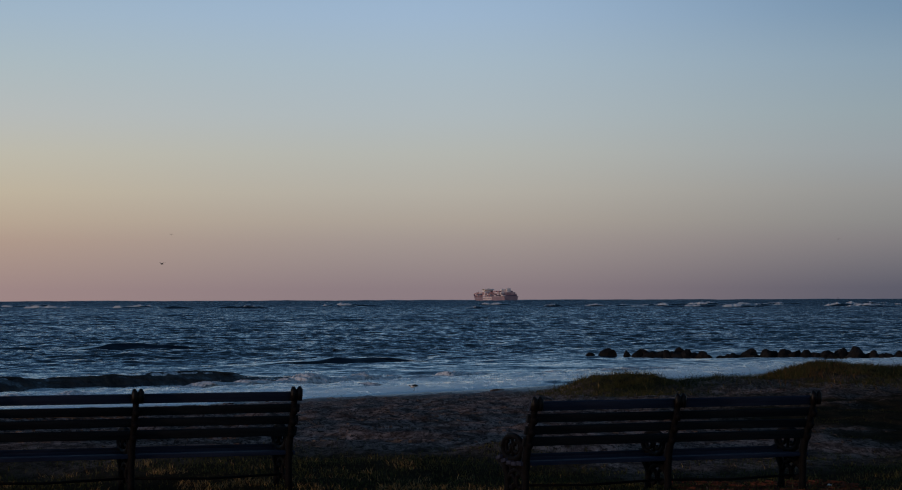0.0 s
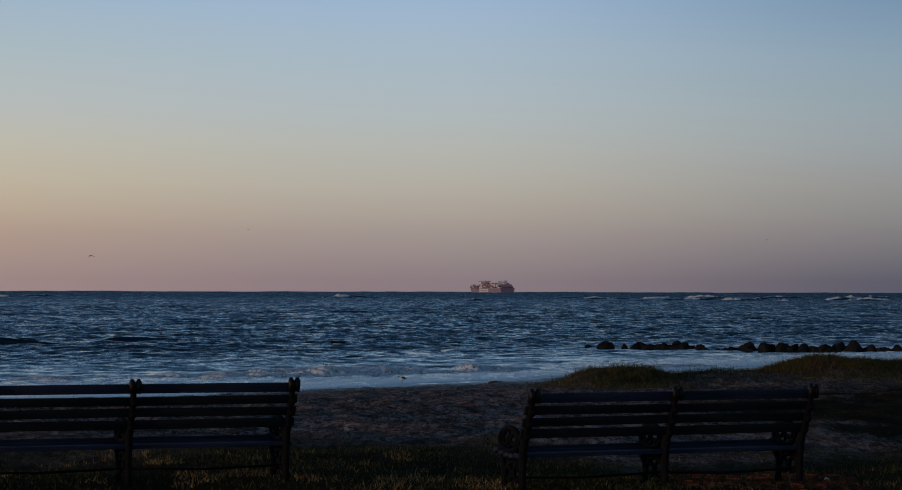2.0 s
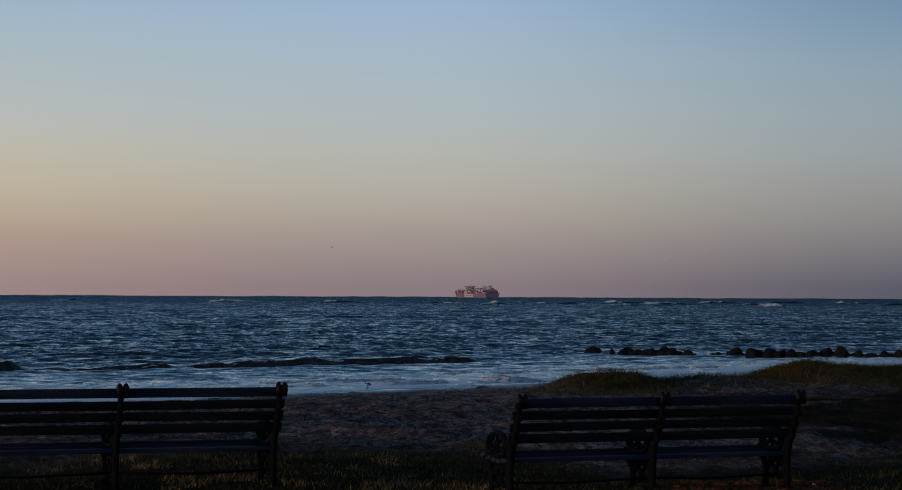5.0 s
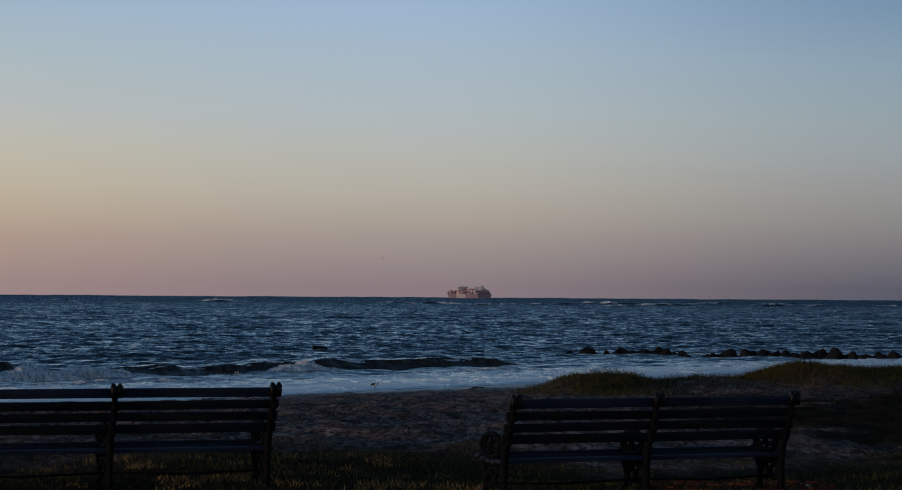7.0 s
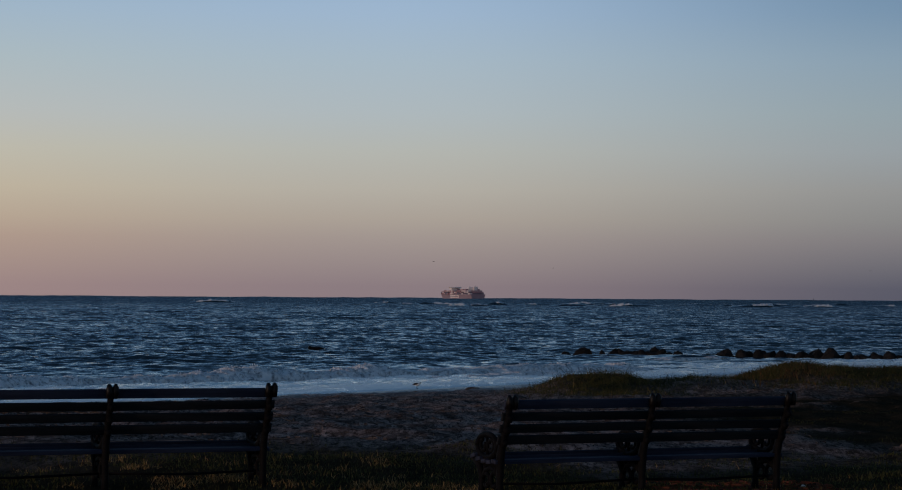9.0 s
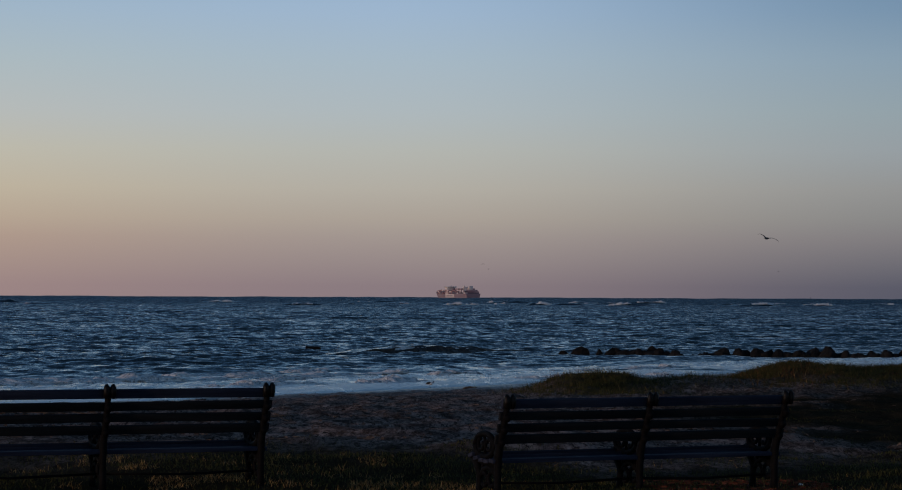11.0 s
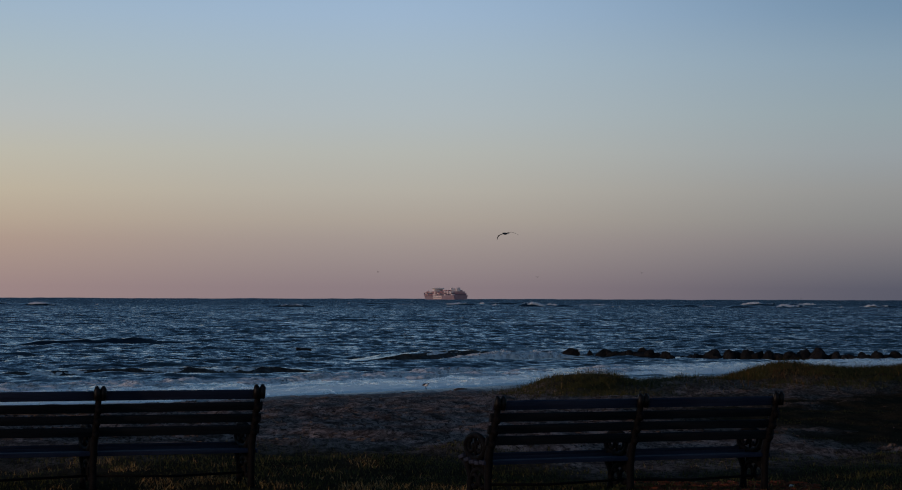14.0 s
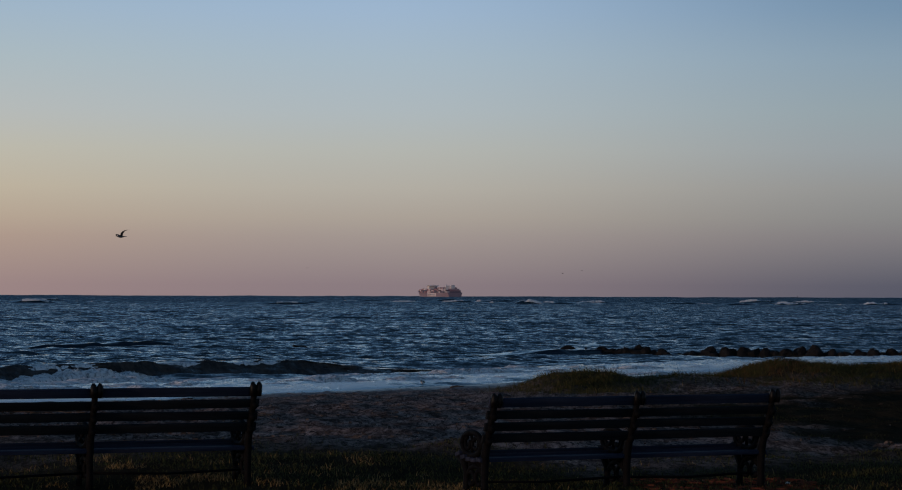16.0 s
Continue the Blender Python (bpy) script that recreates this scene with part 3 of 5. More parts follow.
surf(foam_front(2.2, 0.46, -26, -4.5, 1.9, "tall tumbling foam where the wave has broken", line=2),
     [(0, 142.5, -1.4), (5.0, 122, -1.0), (6.5, 115.0, -0.32), (7.0, 112.9, -0.02), (8.0, 107.9, -0.15), (9.2, 102, -0.45), (10.5, 96.5, -0.9), (16, 90.5, -1.2)])
surf(foam_front(2.6, 0.40, -1.2, 6.2, 1.5, "patch of white foam falling down the wave front", line=2),
     [(0, 142.5, -1.4), (5.0, 122, -1.0), (6.4, 115.7, -0.2), (7.0, 113.1, 0.02), (8.0, 108.1, -0.1), (9.2, 102, -0.45), (10.5, 96.5, -0.9), (16, 90.5, -1.2)])
surf(foam_front(2.9, 0.46, -36, 24, 2.1, "long roller of broken white foam", 0.0, 2, 0.75),
     [(0, 142.5, -1.4), (6.0, 116.5, -0.9), (7.2, 111.5, -0.5), (7.9, 108.4, -0.05), (8.5, 105.9, 0.0), (9.2, 103, 0.0), (10.6, 97.5, -0.16), (12, 93.5, -0.6), (16, 89.5, -1.2)])
# low rollers of the quiet spell
surf(foam_front(5.3, 0.26, -30, 18, 1.6, "low ragged line of white foam", 0.3),
     [(0, 135, -1.0), (9.0, 114, -0.6), (10.8, 108.5, -0.05), (12.5, 103.5, 0.0), (14.5, 99.0, 0.0), (16.0, 96, -0.12)])
surf(foam_front(6.7, 0.26, -10, 20, 1.5, "low ragged line of white foam", 0.4),
     [(0, 140, -1.0), (10.0, 118, -0.6), (11.6, 112, 0.0), (13.5, 106.0, 0.0), (16.0, 101, -0.05)])
surf(breaking_wave(7, 0.62, 9, 32, "small dark wave lifting off the beach"),
     [(0, 185, -1.0), (9.0, 152, -0.6), (11.3, 143, -0.08), (12.5, 138, 0.0), (14.6, 127, -0.05), (16.0, 119, -0.35)])
surf(foam_front(7.3, 0.34, 15, 30, 1.4, "white foam tumbling off a small wave", 0.0, 7, 0.9),
     [(0, 184, -1.2), (12.6, 137.2, -0.8), (13.5, 132.4, -0.1), (14.6, 126.6, 0.0), (15.4, 122, -0.15), (16, 118.5, -0.45)])
# last large wave
surf(breaking_wave(3, 0.58, -46, 12, "large brown-green wave rearing up near the beach"),
     [(0, 170, -1.2), (9.0, 140, -1.1), (12.8, 125.5, -0.75), (14.6, 117.5, -0.3), (15.3, 113.8, -0.08), (16.0, 110, 0.0)])
surf(foam_front(3.4, 0.36, -28, -3.5, 2.0, "tall tumbling foam where the wave has broken", line=3),
     [(0, 168, -1.4), (13.0, 124.5, -1.0), (15.0, 115.5, -0.3), (16.0, 109.8, 0.0)])


# thin lines of foam left between the larger waves: born, run in, die
for k, (born, lo, hi, high) in enumerate(((-4.5, -30, 6, 0.20), (-2.0, 2, 30, 0.22), (0.8, -22, 10, 0.20), (2.2, 6, 30, 0.22), (4.4, -32, 0, 0.2), (5.5, 4, 28, 0.2),
                                          (8.4, -4, 30, 0.22), (9.6, -30, 4, 0.2), (10.8, 0, 28, 0.24), (11.4, -26, 8, 0.22), (12.6, 4, 30, 0.22), (13.4, -30, 10, 0.2), (13.8, 6, 26, 0.22))):
    rows = [(born, 111.5, -0.5), (born + 1.2, 107.5, -0.02), (born + 3.4, 101.0, 0.0), (born + 4.6, 97.5, -0.12), (born + 5.8, 94, -0.6)]
    rows = [r for r in rows if 0.2 < r[0] < 15.8]
    start = 111.5 + min(0, born) * 3.0 if born < 0 else 111.5 + born * 2.5
    rows = [(0, start, -0.02 if born < -0.5 else -0.6)] + rows
    if rows[-1][0] < 16:
        rows.append((16, rows[-1][1] - 2.8 * (16 - rows[-1][0]) if rows[-1][2] > -0.3 else rows[-1][1] - 1.5, rows[-1][2] if rows[-1][2] > -0.3 else -1.0))
    surf(foam_front(11.3 + 1.37 * k, high + 0.03, lo, hi, 1.0 + 0.4 * (k % 3), "thin ragged line of foam between the waves", 0.3, None, 1.0), rows)
# swells that run over the foot of the groyne
surf(breaking_wave(9, 0.38, 27, 41, "low dark swell washing over the groyne rocks", M_SEA),
     [(0, 160, -1.2), (6.0, 136, -1.0), (7.0, 131, -0.15), (8.5, 124.5, 0.0), (9.4, 121.5, -0.2), (11, 116, -1.0), (16, 104, -1.2)])
surf(foam_front(9.4, 0.30, 29, 39, 1.0, "low ragged line of white foam", 0.8, 9, 1.5),
     [(0, 160, -1.2), (6.4, 134, -1.0), (7.6, 128.2, -0.1), (8.8, 123, 0.05), (9.8, 119.5, -0.3), (11, 116, -1.0), (16, 104, -1.2)])
surf(breaking_wave(10, 0.4, 22, 37, "low dark swell washing over the groyne rocks", M_SEA),
     [(0, 190, -1.2), (14.2, 139.5, -1.0), (15.2, 134.5, -0.15), (16, 131, 0.0)])


# dark swells that hump up in the shallows further out
for seed, high, lo, hi, rows in (
        (21, 0.55, -22, -8, [(0, 176, -0.5), (1.2, 172.5, -0.05), (2.6, 168, 0.0), (4.2, 163, -0.05), (6, 157, -0.7), (16, 130, -1.2)]),
        (22, 0.50, -10, 3, [(0, 183, 0.0), (1.2, 179, 0.0), (2.4, 175, -0.3), (4, 170, -0.9), (16, 140, -1.2)]),
        (23, 0.42, 0, 15, [(0, 133, 0.0), (1.4, 128, -0.02), (2.4, 124.5, -0.4), (4, 119, -1.0), (16, 95, -1.2)]),
        (24, 0.55, -32, -12, [(0, 250, -1.2), (5.6, 229, -0.6), (6.4, 226.5, -0.03), (8.4, 219, 0.0), (9.4, 215, -0.3), (10.5, 211, -1.0), (16, 190, -1.2)]),
        (25, 0.55, -12, 6, [(0, 300, -1.2), (10.5, 220, -0.9), (11.6, 211, -0.1), (13.5, 194, 0.0), (15, 180, 0.0), (16, 171, -0.1)]),
        (26, 0.62, -38, -22, [(0, 300, -1.2), (11.8, 258, -0.8), (12.8, 255, -0.05), (16, 244, 0.0)])):
    surf(breaking_wave(seed, high, lo, hi, "dark swell humping up in the shallows", M_SEA), rows)


def bar_breaker(seed, length, high, foam):
    """A dark swell over the outer bar, with its torn white crest."""
    s, u = np.meshgrid(np.linspace(0, length, 48), np.linspace(-1, 1, 10))
    bow = 2.5 * fbm(s * 0.06 + seed, s * 0, 2)

    def rise(q):
        return high * np.sin(np.clip(q / length, 0, 1) * math.pi) ** 0.9 * (0.8 + 0.9 * fbm(q * 0.11 + seed, q * 0 + 3, 4, 0.6))
    Z = rise(s) * np.cos(u * math.pi / 2) ** 1.4 - 0.2
    swell = grid_object("bar_breaker", None, None, (s + 0 * u, u * 4 + bow, Z), M_SEA)
    if foam > 0:
        a = length * (0.06 + 0.6 * ((seed * 0.37) % 1) * (1 - foam))
        s, u = np.meshgrid(np.linspace(a, min(a + length * foam, length * 0.95), 130), np.linspace(-1, 1, 6))
        ends = np.clip(np.minimum(s - a, a + length * foam - s) / 1.5, 0, 1)
        torn = np.clip(0.25 + 2.4 * fbm(s * 0.16 + seed, s * 0 + 8, 6, 0.68), -0.6, 1.3) * ends - 0.3 * (1 - ends)
        # the white slides down the landward face
        slide = np.clip(-u, 0, 1)
        Z = rise(s) + (0.17 + 0.26 * high) * torn * (1 - slide ** 2) * (1 - np.clip(u, 0, 1)) - 0.12 - 0.42 * slide ** 1.4 * high
        crest = grid_object("crest_foam", None, None, (s + 0 * u, u * 1.6 - 0.6 + 2.5 * fbm(s * 0.06 + seed, s * 0, 2), Z), M_CAP)
        crest.parent = swell
        crest["label"] = "torn white crest"
    return tagged(swell, "dark swell breaking white on the outer sand bar" if foam > 0 else "dark swell humping up over the outer sand bar", "wave", "breakers on the outer bar")


CAPS = []
caprng = random.Random(12)
for k in range(190):
    dist = caprng.uniform(880, 1380)
    px = caprng.uniform(-0.20, 0.23) * dist if k % 5 < 3 else caprng.uniform(0.03, 0.23) * dist
    t0 = caprng.uniform(-9, 14)
    CAPS.append((bar_breaker(k * 1.7 + 0.3, caprng.uniform(11, 34) * dist / 1000, caprng.uniform(0.7, 1.35), caprng.uniform(0.18, 0.62) if k % 4 else 0),
                 px, dist, t0, caprng.uniform(5, 10)))


def spray_burst(seed, wide, high):
    """A short burst of spray: many drops in a ragged fan."""
    r = np.random.RandomState(seed)
    f, a = r.rand(1500) ** 0.8, r.randn(1500) * 0.5
    centre = np.stack([wide * 0.5 * (a * f + r.randn(1500) * 0.24), r.randn(1500) * 0.15, high * f * (1 - 0.25 * a * a)], 1)
    return tagged(drops_mesh("spray", centre, (0.010 + 0.028 * r.rand(1500) ** 2) * (1.2 - 0.65 * f)), "burst of white spray thrown up by the surf", "sea foam", "white foam of the surf")


# thing, place, the moment at which it stands highest
SPRAY = [(spray_burst(1, 0.8, 0.6), 5.3, 123.0, 3.0), (spray_burst(2, 1.05, 0.85), 13.7, 150.6, 8.5), (spray_burst(3, 0.42, 0.32), 22.4, 144.5, 1.5), (spray_burst(4, 0.5, 0.55), 21.0, 146.8, 8.4)]


# ---------- rocks of the groyne ----------
def rock(seed, w, d, h, m):
    r = random.Random(seed)
    bm = bmesh.new()
    bmesh.ops.create_icosphere(bm, subdivisions=3, radius=1)
    bmesh.ops.rotate(bm, verts=bm.verts[:], matrix=Euler((r.random() * 6, r.random() * 6, r.random() * 6)).to_matrix())
    off = Vector((seed * 3.1, seed * 1.7, 0))
    cuts = [(Vector((r.uniform(-1, 1), r.uniform(-1, 1), r.uniform(-0.2, 1))).normalized(), r.uniform(0.35, 0.72)) for _ in range(11)] + [(Vector((r.uniform(-0.35, 0.35), r.uniform(-0.3, 0.3), 1)).normalized(), r.uniform(0.5, 0.8))]
    for v in bm.verts:
        p = v.co.copy()
        for nrm, k in cuts:
            e = p.dot(nrm) - k
            if e > 0:
                p -= nrm * e
        p *= 1.25 + 0.10 * noise.noise(p * 1.6 + off) + 0.05 * noise.noise(p * 4.5 + off)
        v.co = Vector((p.x * w / 2 * 1.15, p.y * d / 2, p.z * h * 1.2))
    ob = link("rock", bm, M_ROCK, smooth=False)
    ob.matrix_basis = m
    return tagged(ob, "wet black boulder of a low rock groyne in the surf", "rock", "boulders of the groyne")


# bearing of each boulder (sideways over distance, per mille), width, height above the water
ROCKS = [(55.7, 0.6, 0.16), (62.9, 0.85, 0.52), (71.4, 0.58, 0.30), (75.3, 0.62, 0.20), (80.1, 0.8, 0.35), (85.0, 1.0, 0.42), (91.8, 1.0, 0.66), (98.0, 0.98, 0.33), (103.0, 0.6, 0.12),
         (113.2, 0.95, 0.36), (119.0, 0.73, 0.46), (122.7, 0.80, 0.52), (128.0, 0.95, 0.55), (132.5, 0.58, 0.58), (138.3, 1.0, 0.50), (143.2, 0.72, 0.30), (148.5, 0.64, 0.46), (153.2, 0.8, 0.30),
         (158.0, 0.95, 0.34), (162.1, 0.58, 0.50), (166.0, 0.72, 0.34), (170.6, 0.95, 0.50), (175.3, 0.8, 0.40), (180.0, 0.9, 0.44), (184.8, 0.62, 0.62), (189.5, 0.8, 0.34), (194.2, 0.9, 0.44),
         (199.0, 0.95, 0.46), (203.7, 0.95, 0.50), (209.0, 0.95, 0.50), (214, 1.0, 0.5)]
rr = random.Random(5)
for i, (bearing, w, h) in enumerate(ROCKS):
    k = bearing / 1000
    if bearing > 110:
        k += rr.uniform(-0.0016, 0.0016)
        w, h = w * rr.choice((0.8, 1.0, 1.5, 1.9)), h * rr.choice((0.62, 0.8, 1.0, 1.15))
    x = k * 159.8 / (1 + 0.54 * k)
    y = 159.8 - 0.54 * x
    rock(i + 1, w * rr.uniform(1.15, 1.35), 1.1, h * (0.95 if bearing < 110 else 0.66) + 0.22, pose(x, y + rr.uniform(-0.3, 0.3), -0.2, rr.uniform(-8, 8), rr.uniform(-8, 8), rr.uniform(-25, 25)))
bm = bmesh.new()
for i in range(70):
    t = i / 69
    tmp_r = 0.28 + 0.22 * rr.random()
    bmesh.ops.create_icosphere(bm, subdivisions=2, radius=1, matrix=Matrix.Translation((12.0 + 19 * t + rr.uniform(-.3, .3), 153.3 - 10.3 * t + rr.uniform(-.7, .7), -0.16 + 0.18 * t - 0.3 * bell(12.0 + 19 * t, 16.4, 1.0)))
                               @ Euler((rr.random() * 6, rr.random() * 6, rr.random() * 6)).to_matrix().to_4x4() @ Matrix.Diagonal((tmp_r * 1.5, tmp_r, tmp_r * 0.8, 1)))
for v in bm.verts:
    v.co *= 1 + 0.0006 * noise.noise(v.co * 3)
    v.co += Vector((0, 0, 0.08 * noise.noise(v.co * 2.5)))
tagged(link("small_rocks", bm, M_ROCK, smooth=False), "small black stones packed between the groyne boulders", "rocks", kind="stuff")

bm = bmesh.new()
box(bm, -0.50, -0.2, -0.55, 0.50, 0.2, 0.14, 0.05)
bmesh.ops.subdivide_edges(bm, edges=bm.edges[:], cuts=3, use_grid_fill=True)
for v in bm.verts:
    v.co += Vector((0, 0.05 * noise.noise(v.co * 3), 0.14 * noise.noise(v.co * 2.6) + 0.10 * v.co.x))
stump = link("sunken_timber", bm, M_TIMBER)
stump.matrix_basis = pose(-7.3, 165, 0.06, 0, 5, 8)
tagged(stump, "black sunken timber end standing out of the sea", "timber")


# ---------- benches ----------
def iron_support(parent, x, end):
    """Cast-iron bench end: splayed legs, scrolled arm, raked back post with two knobs."""
    bm = bmesh.new()
    s = 0.75
    tube(bm, [(x, 0.07, 0.0), (x, 0.06, 0.12), (x, 0.06, 0.26), (x, 0.055, 0.38), (x, 0.01, 0.52), (x, -0.06, 0.68), (x, -0.13, 0.86)], [0.046, 0.040, 0.040, 0.046, 0.042, 0.038, 0.034], 8, s)
    tube(bm, [(x, 0.42, 0.0), (x, 0.41, 0.10), (x, 0.40, 0.22), (x, 0.45, 0.31), (x, 0.56, 0.37)], [0.046, 0.036, 0.036, 0.042, 0.04], 8, s)
    tube(bm, [(x, 0.03, 0.345), (x, 0.16, 0.325), (x, 0.32, 0.335), (x, 0.53, 0.375)], [0.042, 0.038, 0.038, 0.042], 8, s)
    tube(bm, [(x, 0.06, 0.20), (x, 0.15, 0.27), (x, 0.24, 0.29), (x, 0.33, 0.26), (x, 0.41, 0.17)], 0.025, 8, s)
    tube(bm, [(x, 0.14, 0.33)] + ring(0.17, 0.19, 0.06, 2.2, -2.6, 10, x), 0.021, 6, s)
    tube(bm, [(x, 0.34, 0.33)] + ring(0.31, 0.18, 0.055, 0.9, 5.6, 10, x), 0.021, 6, s)
    # feet
    for fy in (0.07, 0.42):
        tube(bm, [(x, fy - 0.05, 0.012), (x, fy + 0.05, 0.012)], 0.03, 6, 1.2)
    support = part("iron_support", bm, M_IRON, parent, "black cast-iron bench support with scrolls")
    bm = bmesh.new()
    oval = [(x, 0.30 + 0.185 * math.cos(q * math.pi / 14), 0.470 + 0.098 * math.sin(q * math.pi / 14)) for q in range(29)]
    tube(bm, oval, 0.027, 8, 0.9)
    # clover of scrolls inside the loop, and the S-scroll that ties it to the post
    for cy, cz, turn in ((0.22, 0.475, 0.4), (0.38, 0.475, 2.6)):
        tube(bm, ring(cy, cz, 0.048, turn, turn + 5.2, 12, x), 0.019, 6, 0.8)
    tube(bm, [(x, 0.30, 0.40), (x, 0.29, 0.47), (x, 0.31, 0.54)], 0.018, 6, 0.8)
    tube(bm, [(x, 0.04, 0.53), (x, 0.08, 0.50), (x, 0.12, 0.47), (x, 0.11, 0.42), (x, 0.06, 0.40)], 0.022, 6, 0.8)
    tube(bm, [(x, 0.44, 0.42), (x, 0.50, 0.39), (x, 0.56, 0.375)], 0.026, 8, 0.8)
    tube(bm, [(x, 0.20, 0.385), (x, 0.22, 0.35)], 0.022, 6, 0.8)
    part("armrest", bm, M_IRON, support, "scrolled iron armrest")
    for k in (-1, 1):
        bm = bmesh.new()
        tube(bm, [(x + 0.022 * k, -0.155, 0.80), (x + 0.024 * k, -0.165, 0.85), (x + 0.027 * k, -0.170, 0.89), (x + 0.028 * k, -0.160, 0.915)], [0.028, 0.031, 0.027, 0.013], 10)
        part("finial", bm, M_KNOB, support, "dark iron knob with a brown tinge")
    for k in range(3):
        bm = bmesh.new()
        z = 0.72 - 0.105 * k
        y = -0.075 + 0.05 * k
        tube(bm, [(x, y - 0.035, z - 0.03), (x, y - 0.05, z), (x, y - 0.035, z + 0.03)], [0.022, 0.036, 0.022], 8)
        part("slat_clamp", bm, M_IRON, support)
    return support


def slat(parent, name, x0, x1, y, z, w, thick, tilt, seed, paint):
    bm = bmesh.new()
    n = 10
    box(bm, x0, -thick / 2, -w / 2, x1, thick / 2, w / 2, 0.006)
    for v in bm.verts:
        f = (v.co.x - x0) / (x1 - x0)
        v.co.z += 0.003 * math.sin(f * 3 + seed * 2.3)
    bm.transform(Matrix.Translation((0, y, z)) @ Matrix.Rotation(radians(tilt), 4, "X"))
    return part(name, bm, paint, parent)


def bench(m, label):
    top = empty("park_bench", m)
    seg = 1.37
    for k in range(3):
        iron_support(top, seg * k, k)
    for k in range(2):
        x0, x1 = seg * k + 0.012, seg * (k + 1) - 0.012
        if k == 0:
            x0 -= 0.065
        else:
            x1 += 0.065
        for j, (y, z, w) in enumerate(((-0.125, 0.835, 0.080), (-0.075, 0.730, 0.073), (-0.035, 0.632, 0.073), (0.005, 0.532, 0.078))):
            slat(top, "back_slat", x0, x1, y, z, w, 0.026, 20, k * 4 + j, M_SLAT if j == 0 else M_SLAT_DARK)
        for j, (y, z, tilt) in enumerate(((0.085, 0.366, -86), (0.185, 0.358, -92), (0.285, 0.362, -95), (0.385, 0.376, -100), (0.485, 0.396, -104))):
            slat(top, "seat_slat", x0, x1, y, z - 0.018, 0.085, 0.034, tilt, k * 5 + j + 11, M_SLAT)
        bm = bmesh.new()
        tube(bm, [(x0, 0.22, 0.155), ((x0 + x1) / 2, 0.22, 0.135), (x1, 0.22, 0.155)], 0.011, 8)
        part("tie_rod", bm, M_IRON, top, "thin black iron tie rod")
    return tagged(top, label, "bench", "benches facing the sea")


def bench_pose(px, py, pz, yaw):
    """px, py: where the top of the first support stands."""
    c, s = math.cos(radians(yaw)), math.sin(radians(yaw))
    lean = -0.15
    return pose(px + s * lean, py - c * lean, pz, 0, 0, yaw)


LEFT_YAW, RIGHT_YAW = 21.4, 24.8
c, s = math.cos(radians(LEFT_YAW)), math.sin(radians(LEFT_YAW))
bench(bench_pose(-1.299 - 2.74 * c, 20.9 - 2.74 * s, 1.945, LEFT_YAW), "weathered slatted bench with black cast-iron ends on rough grass")
bench(bench_pose(0.72, 20.6, 1.865, RIGHT_YAW), "dark slatted bench with scrolled iron arms, turned a little aside")


